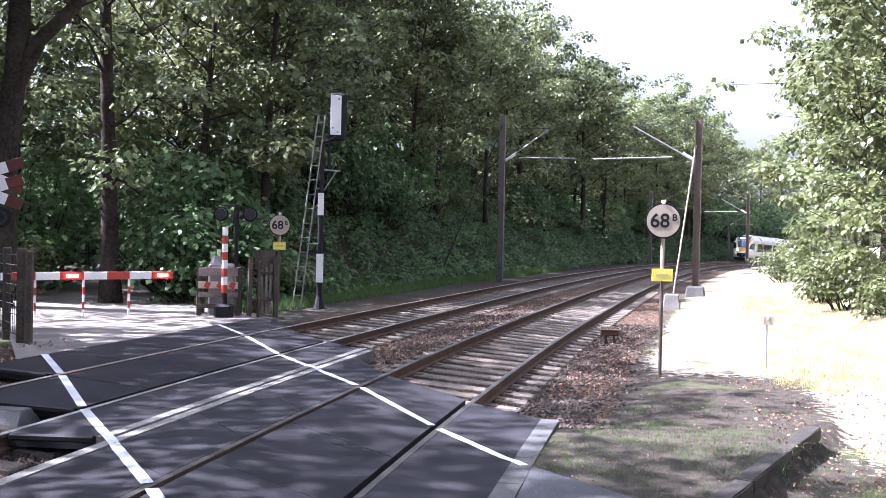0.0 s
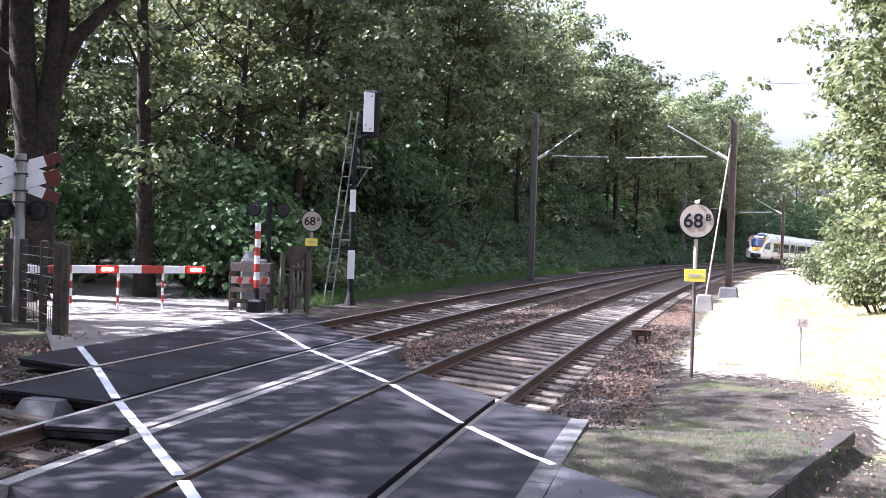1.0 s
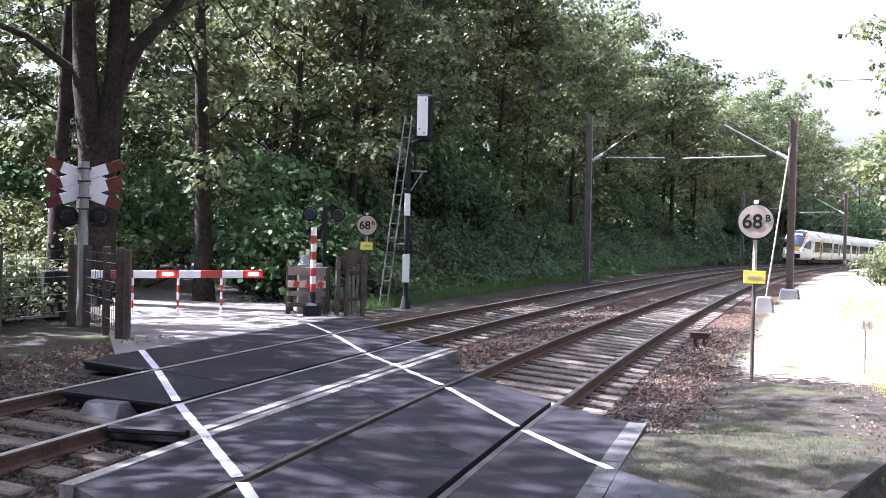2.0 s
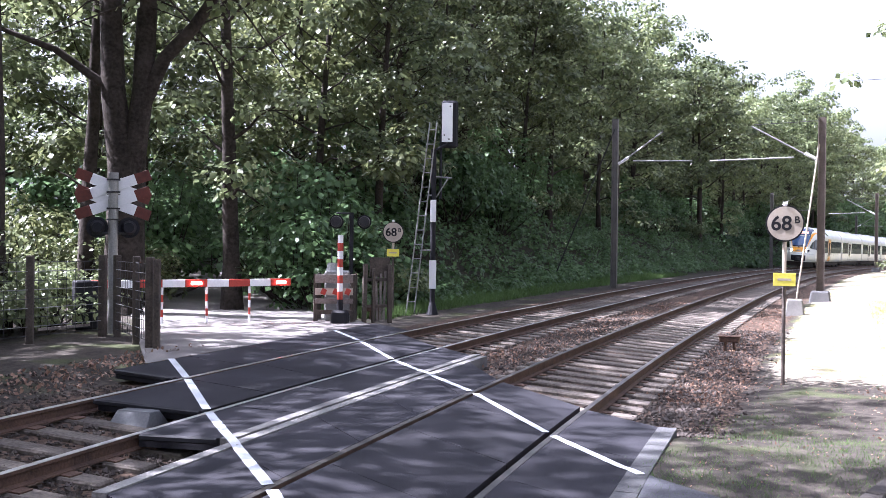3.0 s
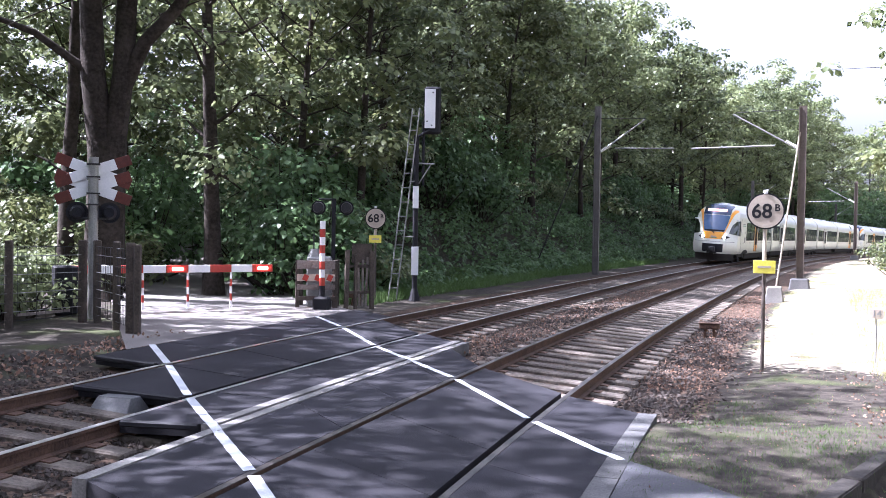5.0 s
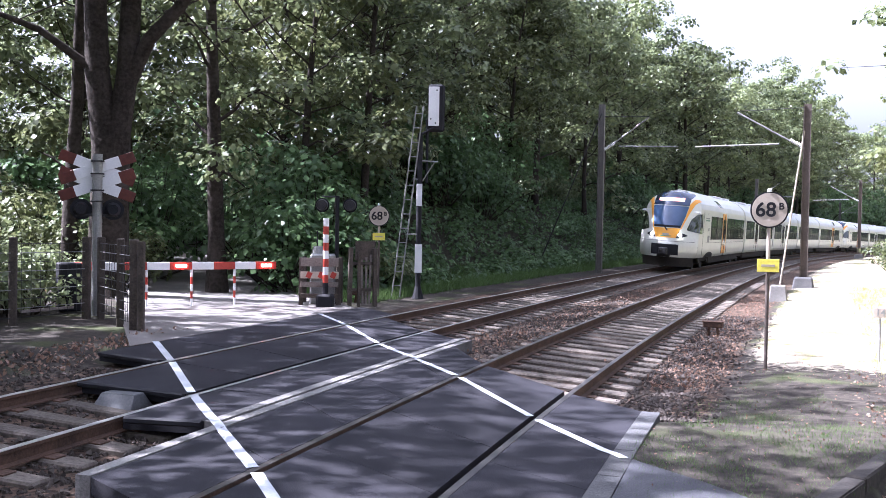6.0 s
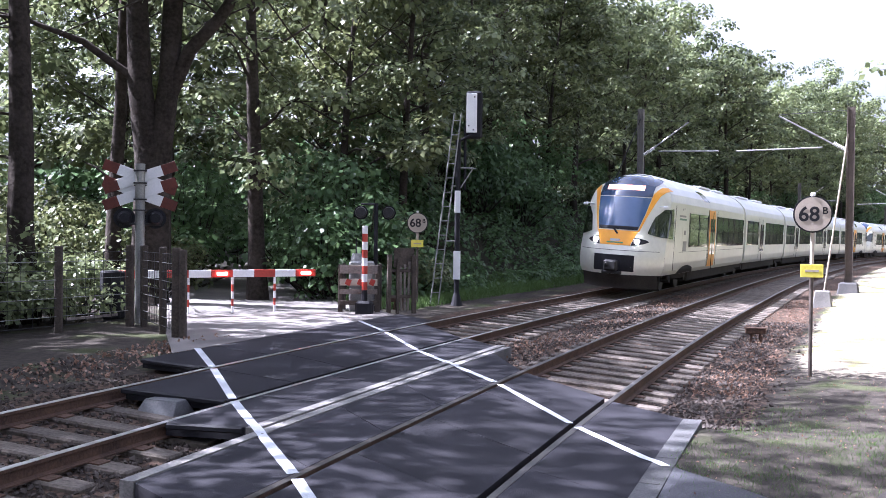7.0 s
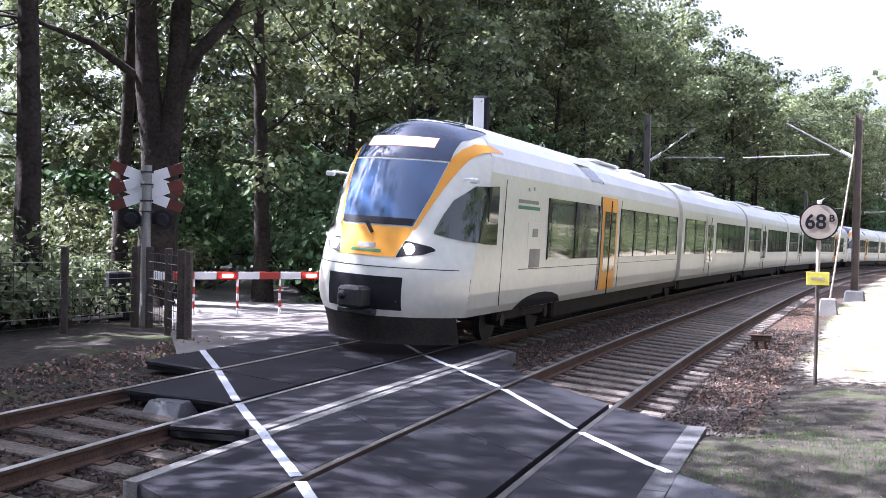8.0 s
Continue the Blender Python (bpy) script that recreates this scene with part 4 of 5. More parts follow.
def signal():
    x, y = -3.32, 26.62
    base = height(x, y)
    sig = thing("railway_signal", x, y, base, 7, "dark tall railway signal seen from behind with white plates", "railway signal")
    z0 = -base
    bm = rod(nb(), (0, 0, 0), (0, 0, 4.6 + z0), 0.075, seg=12)
    rod(bm, (0, 0, 0), (0, 0, 0.35), 0.17, 0.08, seg=12)
    part("mast", bm, BLACK, sig)
    bm = rod(nb(), (0.20, 0.05, 3.2 + z0), (0.20, 0.05, 5.0 + z0), 0.04)
    rod(bm, (0, 0, 4.55 + z0), (0.38, 0.0, 4.75 + z0), 0.04)
    part("upper_tube", bm, BLACK, sig)
    bm = box(nb(), (0.44, 0.10, 5.32 + z0), (0.48, 0.16, 1.34), bevel=0.06)
    head = part("signal_head", bm, BLACK, sig)
    for k in range(3):
        bm = rod(nb(), (0.45, 0.18, 4.92 + z0 + 0.38 * k), (0.45, 0.40, 4.92 + z0 + 0.38 * k), 0.12)
        part("hood", bm, BLACK, head)
    bm = box(nb(), (0.37, -0.02, 5.36 + z0), (0.30, 0.03, 1.10), bevel=0.008)
    plate = part("white_plate", bm, WHITE, sig)
    for dx, dz in ((0.08, 0.45), (-0.08, -0.36), (0.05, -0.47)):
        bm = rod(nb(), (0.37 + dx, -0.034, 5.36 + z0 + dz), (0.37 + dx, -0.040, 5.36 + z0 + dz), 0.022)
        part("bolt", bm, DARKSTEEL, plate)
    for za, zb, w in ((2.55, 3.17, 0.165), (0.67, 1.47, 0.20)):
        bm = box(nb(), (0, -0.09, (za + zb) / 2 + z0), (w, 0.02, zb - za), bevel=0.004)
        part("mast_plate", bm, WHITE, sig)
    bm = rod(nb(), (0.05, 0, 3.82 + z0), (0.52, 0, 3.80 + z0), 0.022)
    rod(bm, (0.08, 0, 3.25 + z0), (0.42, 0, 3.80 + z0), 0.018)
    part("bracket", bm, GREYSTEEL, sig)
    bm = nb()
    ends = []
    for dx in (-0.11, 0.11):
        a, b = Vector((-0.62 + dx, -0.15, 0.05)), Vector((-0.02 + dx * 0.9, -0.10, 5.35 + z0))
        rod(bm, a, b, 0.020, seg=6)
        ends.append((a, b))
    ladder = part("ladder", bm, GREYSTEEL, sig)
    for k in range(13):
        t = 0.06 + k * 0.075
        bm = rod(nb(), ends[0][0].lerp(ends[0][1], t), ends[1][0].lerp(ends[1][1], t), 0.014, seg=6)
        part("rung", bm, GREYSTEEL, ladder)
    for z in (1.75, 3.3):
        bm = rod(nb(), (-0.55 + 0.11 * z, -0.12, z + z0), (0.05, 0, z + z0), 0.018, seg=6)
        part("ladder_stay", bm, GREYSTEEL, sig)


signal()


def mast(s, o, tall, mat, foundation, label, arm_side=0, arm_z=(5.65, 7.0), reach=4.2, guy=None, wide=0.26):
    q = line(s, o)
    base = height(q.x, q.y)
    m = thing("catenary_mast", q.x, q.y, base, -math.degrees(heading(s)), label, "catenary mast", "overhead line masts")
    bm = nb()
    box(bm, (-wide / 2, 0, tall / 2), (0.03, wide * 0.8, tall))
    box(bm, (wide / 2, 0, tall / 2), (0.03, wide * 0.8, tall))
    box(bm, (0, 0, tall / 2), (wide - 0.04, 0.025, tall))
    part("column", bm, mat, m)
    if foundation:
        bm = box(nb(), (0, 0, 0.10), (0.85, 0.85, 0.62), bevel=0.05)
        for v in bm.verts:
            if v.co.z > 0.2:
                v.co.x *= 0.8
                v.co.y *= 0.8
        part("foundation", bm, KERBSTONE, m)
    if arm_side:
        z0, z1 = arm_z
        k = arm_side
        bm = rod(nb(), (0.1 * k, 0, z0 - 0.12), (reach * 0.62 * k, 0, z1), 0.035)
        part("cantilever", bm, GREYSTEEL, m)
        bm = rod(nb(), (0.1 * k, 0, z1 + 0.12), (reach * 0.62 * k, 0, z1 + 0.05), 0.013)
        part("top_tie", bm, DARKSTEEL, m)
        bm = rod(nb(), (reach * 0.24 * k, 0, z0 + 0.08), (reach * k, 0, z0 + 0.02), 0.032)
        part("steady_tube", bm, GREYSTEEL, m)
        for x, z in ((0.18, z0 - 0.04), (0.42, z0 + 0.10)):
            bm = nb()
            for j in range(4):
                rod(bm, (k * (x + 0.06 * j), 0, z + 0.04 * j), (k * (x + 0.06 * j + 0.03), 0, z + 0.04 * j + 0.02), 0.075)
            part("insulator", bm, WHITE, m)
    if guy:
        (x0, z0), (x1, z1), r, gm = guy
        bm = rod(nb(), (x0, -0.05, z0), (x1, -0.3, z1), r)
        part("stay", bm, gm, m)
    return m


mast(29.6, 2.94, 7.25, BROWNSTEEL, True, "brown weathered overhead line mast on a concrete foot", -1, (5.62, 7.0), 4.3, ((-0.1, 6.2), (-0.85, 0.1), 0.035, CREAM))
mast(34.1, -6.42, 8.05, MASTGREY, False, "grey overhead line mast at the foot of the bank", 1, (5.95, 7.35), 3.6, ((0, 7.6), (-3.0, 0.1), 0.03, DARKSTEEL))
mast(90, 2.9, 7.6, BROWNSTEEL, True, "brown overhead line mast beside the distant curve", -1, (5.62, 7.0), 4.3)
mast(89, -6.6, 7.6, MASTGREY, False, "grey overhead line mast beside the distant curve", 1, (5.8, 7.2), 3.6)
mast(143, -6.6, 7.4, MASTGREY, False, "grey overhead line mast far along the curve", 1, (5.8, 7.1), 3.6)
mast(150, 2.9, 7.4, BROWNSTEEL, True, "brown overhead line mast far along the curve", -1, (5.62, 7.0), 4.3)


def small_lineside():
    x, y = 7.79, 31.58
    bm = box(nb(), (0, 0, 0.22), (0.62, 0.5, 0.62), bevel=0.04)
    for v in bm.verts:
        if v.co.z > 0.2:
            v.co.x *= 0.75
            v.co.y *= 0.7
    ob = part("anchor_block", bm, CONCRETE)
    ob.matrix_basis = pose(x, y, height(x, y), 0, 0, -15)
    tagged(ob, "tapered concrete anchor block on pale sand", "concrete block")
    for x, y, turn, label in ((3.82, 20.92, -14, "rusty track connection box on two short legs in the ballast"), (-4.55, 24.3, 10, "rusty track connection box beside the crossing fence")):
        b = thing("track_box", x, y, height(x, y), turn, label, "connection box", "track boxes")
        bm = box(nb(), (0, 0, 0.27), (0.42, 0.26, 0.12), bevel=0.02)
        lid = part("housing", bm, RUST, b)
        bm = box(nb(), (0, 0, 0.337), (0.46, 0.30, 0.022), bevel=0.006)
        part("lid", bm, RUST, lid)
        for dx in (-0.12, 0.12):
            bm = rod(nb(), (dx, 0, -0.1), (dx * 0.7, 0, 0.22), 0.03)
            part("leg", bm, RUST, b)
    x, y = 5.62, 16.15
    b = thing("marker_post", x, y, height(x, y), -15, "thin short marker post with a small pale number plate", "marker post")
    part("post", rod(nb(), (0, 0, -0.1), (0, 0, 0.75), 0.016), GREYSTEEL, b)
    pl = part("plate", box(nb(), (0, -0.02, 0.82), (0.22, 0.01, 0.16), bevel=0.003), CREAM, b)
    text_mesh("numeral", "14", 0.15, GREYSTEEL, pl, pose(0, -0.027, 0.82, 90, 0, 0))
    # deflector at the end of the far track's deck
    q = line(-1.95, FAR + 0.0)
    d = thing("deflector", q.x, q.y, FAR_UP - 0.13, -math.degrees(heading(-2)), "pale grey wedge-shaped deflector between the rails", "deflector")
    bm = box(nb(), (0, 0, 0.02), (0.52, 0.42, 0.17), bevel=0.012)
    for v in bm.verts:
        if v.co.z > 0:
            v.co.y *= 0.45
            v.co.x *= 0.86
    part("wedge", bm, DULLSTEEL, d)
    # dark steel bars closing the deck's panels
    for s0, o0, s1, o1 in ((-1.89, FAR - 0.66, -1.75, FAR + 0.66), (-3.02, FAR + 0.85, -2.95, -2.15), (0.20, FAR - 2.1, -0.15, FAR - 0.85)):
        a, c = line(s0, o0, deck_z(o0) - 0.02), line(s1, o1, deck_z(o1) - 0.02)
        ob = part("deck_edge", rod(nb(), a, c, 0.035, seg=6), BLACK)
        tagged(ob, "dark steel bar closing the deck panels", "steel bar", kind="structure")
    # old kerb of dark timber
    k = (KERB_B - KERB_A)
    n = 4
    kerb = thing("old_kerb", label="low dark kerb of old timber baulks along the path", category="kerb")
    for i in range(n):
        a, c = KERB_A + k * (i / n), KERB_A + k * ((i + 0.985) / n)
        mid = (a + c) / 2
        za = height(mid.x - 0.35, mid.y + 0.15)
        bm = box(nb(), (0, 0, 0), ((c - a).length, 0.17, 0.26), bevel=0.015)
        bmesh.ops.subdivide_edges(bm, edges=bm.edges[:], cuts=2)
        for v in bm.verts:
            v.co += Vector((0, 0.012, 0.012)) * noise.noise(v.co * 5 + Vector((i * 7, 0, 0)))
        ob = part("baulk", bm, UNDER, kerb)
        ob.matrix_basis = pose(mid.x, mid.y, za - 0.095, 0, 0, math.degrees(math.atan2(k.y, k.x)))


small_lineside()


def barrier():
    p, t = Vector((-9.5, 18.8, 0)), Vector((-5.98, 21.4, 0))
    base = 0.10
    b = thing("level_crossing_barrier", p.x, p.y, base, math.degrees(math.atan2(t.y - p.y, t.x - p.x)), "lowered red and white level crossing barrier with hanging supports", "barrier")
    ln = (t - p).length
    zc = 0.92
    n = 9
    for i in range(n):
        x0, x1 = ln * i / n, ln * (i + 1) / n
        red = i % 2 == 0
        bm = box(nb(), ((x0 + x1) / 2, 0, zc), (x1 - x0 - 0.002, 0.09, 0.165), bevel=0.008)
        seg = part("boom_section", bm, RED if red else WHITE, b)
        if i in (4, 8):
            bm = box(nb(), ((x0 + x1) / 2, -0.06, zc), (0.24, 0.04, 0.07), bevel=0.01)
            part("boom_lamp", bm, REDLAMP, seg)
    for x in (ln * 0.333, ln * 0.556, ln * 0.778):
        for k in range(5):
            bm = rod(nb(), (x, 0, 0.04 + 0.16 * k), (x, 0, 0.04 + 0.16 * (k + 1)), 0.028, seg=8)
            part("hanging_support", bm, RED if k % 2 else WHITE, b)
    bm = box(nb(), (-0.1, 0.1, 0.5), (0.45, 0.45, 1.0), bevel=0.03)
    part("drive_housing", bm, BLACK, b)


barrier()


def striped_post():
    x, y = -4.80, 21.38
    b = thing("striped_post", x, y, 0.08, 0, "red and white banded post with dark warning lamps", "crossing post")
    part("foot", box(nb(), (0, 0, 0.14), (0.38, 0.34, 0.34), bevel=0.05), BLACK, b)
    part("lower_post", rod(nb(), (0, 0, 0.1), (0, 0, 0.56), 0.068), BLACK, b)
    for k in range(8):
        z0, z1 = 0.56 + 0.185 * k, 0.56 + 0.185 * (k + 1)
        part("band", rod(nb(), (0, 0, z0), (0, 0, z1), 0.066, seg=16), WHITE if k % 2 else RED, b)
    pole = thing("warning_lamps", -4.72, 22.2, 0.08, 10, "dark warning lamps on a black pole, seen from behind", "warning lamp")
    part("pole", rod(nb(), (0, 0, 0), (0, 0, 2.58), 0.05), BLACK, pole)
    for dx, dz in ((-0.36, 2.36), (0.30, 2.36)):
        lamp = part("lamp_board", rod(nb(), (dx, 0.02, dz), (dx, 0.06, dz), 0.17, seg=20), BLACK, pole)
        part("hood", rod(nb(), (dx, -0.14, dz), (dx, 0.02, dz), 0.12, 0.14, seg=14), DARKSTEEL, lamp)
    part("cross_arm", rod(nb(), (-0.36, 0, 2.56), (0.05, 0, 2.56), 0.022), DARKSTEEL, pole)


striped_post()


def barrier_box():
    x, y = -5.0, 21.75
    b = thing("barrier_machine_fence", x, y, 0.08, 8, "weathered timber guard with striped boards round the barrier drive", "guard fence")
    for dx, dy, w in ((-0.45, 0, 0.10), (0.42, 0, 0.12), (-0.45, 0.8, 0.09), (0.42, 0.8, 0.09)):
        part("post", box(nb(), (dx, dy, 0.55), (w, 0.10, 1.16), bevel=0.012), WOOD, b)
    for z, hgt, mat in ((1.02, 0.20, GREYWOOD), (0.72, 0.16, CREAM), (0.50, 0.12, GREYWOOD), (0.24, 0.10, WOOD)):
        part("board", box(nb(), (-0.02, -0.06, z), (0.88, 0.03, hgt), bevel=0.005), mat, b)
    for k in range(3):
        part("red_stripe", box(nb(), (-0.26 + 0.28 * k, -0.078, 0.72), (0.12, 0.008, 0.14), (0, 24, 0)), RED, b)
    d = thing("barrier_drive", -5.05, 22.25, 0.08, 8, "grey barrier drive cabinet behind the timber guard", "barrier drive")
    part("cabinet", box(nb(), (0, 0, 0.6), (0.6, 0.5, 1.2), bevel=0.04), GREYSTEEL, d)
    part("dome", rod(nb(), (-0.12, 0, 1.18), (-0.12, 0, 1.38), 0.18, 0.12, 16), GREYSTEEL, d)
    part("aerial", rod(nb(), (-0.15, 0, 1.3), (-0.15, 0, 1.75), 0.015), DARKSTEEL, d)
    f = thing("plank_fence", -4.35, 22.0, 0.05, 30, "short fence of upright dark weathered planks", "fence")
    for x, wide, tall in ((0.0, 0.10, 1.40), (0.22, 0.07, 1.30), (0.62, 0.10, 1.38)):
        part("post", box(nb(), (x, 0, tall / 2), (wide, 0.09, tall), (0, 1.0 - 3 * x, 0), bevel=0.01), WOOD, f)
    for k, x in enumerate((0.32, 0.42, 0.52)):
        part("plank", box(nb(), (x, 0.07, 0.58 + 0.03 * k), (0.06, 0.03, 1.06 + 0.06 * k), (0, 2.0 * (k - 1), 0), bevel=0.006), GREYWOOD, f)
    for z in (0.4, 1.02):
        part("rail", box(nb(), (0.31, 0.045, z), (0.66, 0.04, 0.07), bevel=0.006), WOOD, f)
    part("upper_panel", box(nb(), (0.40, 0.09, 1.32), (0.50, 0.02, 0.46), bevel=0.004), WOOD, f)


barrier_box()


def crossing_sign():
    x, y = -8.73, 18.18
    b = thing("crossing_sign", x, y, 0.08, 25, "double saltire crossing sign, white with red ends on a grey post", "road sign")
    part("post", rod(nb(), (0, 0, 0), (0, 0, 3.22), 0.095, seg=16), GREYSTEEL, b)
    for zc in (2.95, 2.62):
        for k in (-1, 1):
            arm = part("cross_arm", box(nb(), (0, 0.10 + 0.012 * k, zc), (0.90, 0.018, 0.215), (0, 20 * k, 0), bevel=0.004), WHITE, b)
            for e in (-1, 1):
                c = math.cos(radians(20)), math.sin(radians(20))
                part("red_end", box(nb(), (e * 0.60 * c[0], 0.10 + 0.012 * k, zc - e * k * 0.60 * c[1]), (0.30, 0.018, 0.215), (0, 20 * k, 0), bevel=0.004), SHADED_RED, arm)
    for z in (3.08, 2.83, 2.5, 2.28):
        part("clamp", box(nb(), (0, 0, z), (0.26, 0.22, 0.03), bevel=0.006), DARKSTEEL, b)
    for e in (-1, 1):
        lamp = part("lamp_board", rod(nb(), (e * 0.30, 0.02, 2.12), (e * 0.30, 0.08, 2.12), 0.21, seg=20), BLACK, b)
        part("lamp_back", rod(nb(), (e * 0.30, -0.14, 2.12), (e * 0.30, 0.02, 2.12), 0.10, 0.15, 14), BLACK, lamp)
    part("lamp_bar", rod(nb(), (-0.4, 0, 2.0), (0.4, 0, 2.0), 0.025), DARKSTEEL, b)


crossing_sign()


def wire_fence():
    runs = (((-6.88, 15.74), (-7.49, 16.54), (-8.39, 17.66)), ((-8.65, 17.59), (-9.24, 16.02), (-9.95, 14.1), (-10.65, 12.2), (-11.35, 10.3)))
    for posts in runs:
        f = thing("wire_fence", label="dark wooden post fence with thin horizontal wires", category="fence", group="wire fences by the crossing")
        for i, (x, y) in enumerate(posts):
            z = height(x, y)
            hgt = 1.66 - z + 0.0
            part("post", box(nb(), (x, y, z + hgt / 2 - 0.1), (0.13, 0.13, hgt + 0.2), (0, 0, 20 * i), bevel=0.015), WOOD, f)
            if i == 0 and len(posts) == 3:
                part("post", box(nb(), (x + 0.17, y - 0.10, z + hgt / 2 - 0.1), (0.10, 0.10, hgt + 0.14), bevel=0.012), WOOD, f)
        for (x0, y0), (x1, y1) in zip(posts, posts[1:]):
            for k in range(9):
                z = 0.22 + 0.165 * k
                part("wire", rod(nb(), (x0, y0 - 0.05, z), (x1, y1 - 0.05, z), 0.007, seg=5), GREYSTEEL if k % 2 else DARKSTEEL, f)
            n = 8
            for k in range(1, n):
                t = k / n
                part("wire", rod(nb(), (x0 + (x1 - x0) * t, y0 + (y1 - y0) * t - 0.05, 0.2), (x0 + (x1 - x0) * t, y0 + (y1 - y0) * t - 0.05, 1.55), 0.005, seg=4), DARKSTEEL, f)
        if len(posts) > 3:
            part("bottom_board", box(nb(), (-8.98, 16.75, 0.32), (0.04, 1.2, 0.05), (0, 0, -20)), GREYWOOD, f)


wire_fence()


# ---- the train ----
PROFILE = ((0.66, 1.34), (0.80, 1.40), (1.05, 1.425), (1.5, 1.43), (2.2, 1.42), (2.8, 1.405), (3.2, 1.37), (3.5, 1.29), (3.76, 1.10), (3.97, 0.84), (4.13, 0.50), (4.22, 0.2), (4.25, 0.0))
NOSE = ((0.3, 0.25), (0.6, 0.08), (0.9, 0.0), (1.25, 0.0), (1.45, 0.05), (1.7, 0.14), (2.05, 0.27), (2.5, 0.45), (3.0, 0.67), (3.4, 0.85), (3.7, 1.04), (3.95, 1.32), (4.10, 1.70), (4.20, 2.4), (4.25, 3.6))
WRAP, WRAP_POWER = 1.12, 2.3


def half_width(z):
    return float(np.interp(z, [p[0] for p in PROFILE], [p[1] for p in PROFILE]))


def nose_depth(z, u=0.0):
    return float(np.interp(z, [p[0] for p in NOSE], [p[1] for p in NOSE])) + WRAP * abs(u) ** WRAP_POWER


def shell_x(d, z):
    """Half width of the body d metres behind the nose's tip at height z."""
    base = nose_depth(z)
    u = min(1.0, max(0.0, (d - base) / WRAP) ** (1 / WRAP_POWER)) if d > base else 0.0
    return u * half_width(z)


def grid_mesh(name, rows, mat, parent, smooth=True, label="", thick=0.0):
    n = len(rows[0])
    verts = [v for r in rows for v in r]
    faces = [(i * n + j, i * n + j + 1, (i + 1) * n + j + 1, (i + 1) * n + j) for i in range(len(rows) - 1) for j in range(n - 1)]
    return mesh_object(name, verts, faces, mat, parent, smooth, label)


def nose_patch(name, zs, left, right, mat, parent, out=0.008, cols=10, label=""):
    rows = []
    for z in zs:
        w = half_width(z)
        a, b = left(z), right(z)
        rows.append([(a + (b - a) * j / cols, -nose_depth(z, (a + (b - a) * j / cols) / w) + out, z + out * 0.5) for j in range(cols + 1)])
    return grid_mesh(name, rows, mat, parent, label=label)


def side_patch(name, points_low, points_high, side, mat, parent, out=0.006, nose=True, rows_n=8):
    """A panel on the side: lists of (d, z) along its lower and upper edge."""
    rows = []
    if nose:
        fine = lambda pts: [(a[0] + (b[0] - a[0]) * k / 6, a[1] + (b[1] - a[1]) * k / 6) for a, b in zip(pts, pts[1:]) for k in range(6)] + [pts[-1]]
        points_low, points_high = fine(points_low), fine(points_high)
    for i in range(rows_n + 1):
        t = i / rows_n
        row = []
        for (d0, z0), (d1, z1) in zip(points_low, points_high):
            d, z = d0 + (d1 - d0) * t, z0 + (z1 - z0) * t
            x = (shell_x(d, z) if nose else half_width(z)) + out
            row.append((side * x, -d, z))
        rows.append(row)
    return grid_mesh(name, rows, mat, parent)


def span(a, b, n):
    return [a + (b - a) * i / n for i in range(n + 1)]


def body_shell(car, front, back, end_cab):
    zs = [p[0] for p in PROFILE]
    ring = [(-half_width(z), z) for z in zs] + [(half_width(z), z) for z in reversed(zs[:-1])]
    roof_at = 3.2
    for name, keep, mat in (("body", lambda a, b: max(a, b) <= roof_at, SILVER), ("roof", lambda a, b: max(a, b) > roof_at, ROOFGREY)):
        verts, faces = [], []
        for i, (x, z) in enumerate(ring):
            y0 = -nose_depth(z, 1.0) if end_cab else -front
            verts += [(x, y0, z), (x, -max(5.6, front + 0.5), z), (x, -back, z)]
        for i in range(len(ring) - 1):
            if keep(ring[i][1], ring[i + 1][1]):
                a, b = i * 3, (i + 1) * 3
                faces += [(a, b, b + 1, a + 1), (a + 1, b + 1, b + 2, a + 2)]
        if name == "body":
            n = len(ring)
            faces.append(tuple(i * 3 + 2 for i in range(n)))
            if not end_cab:
                faces.append(tuple(i * 3 for i in range(n))[::-1])
            faces.append((0, (n - 1) * 3, (n - 1) * 3 + 2, 2))
        mesh_object(name, verts, faces, mat, car)


def settle_height(car):
    """Brings the upper body to its true height above the floor line."""
    for ob in car.children_recursive:
        for v in ob.data.vertices:
            if v.co.z > 1.9:
                v.co.z = 1.9 + 0.935 * (v.co.z - 1.9)


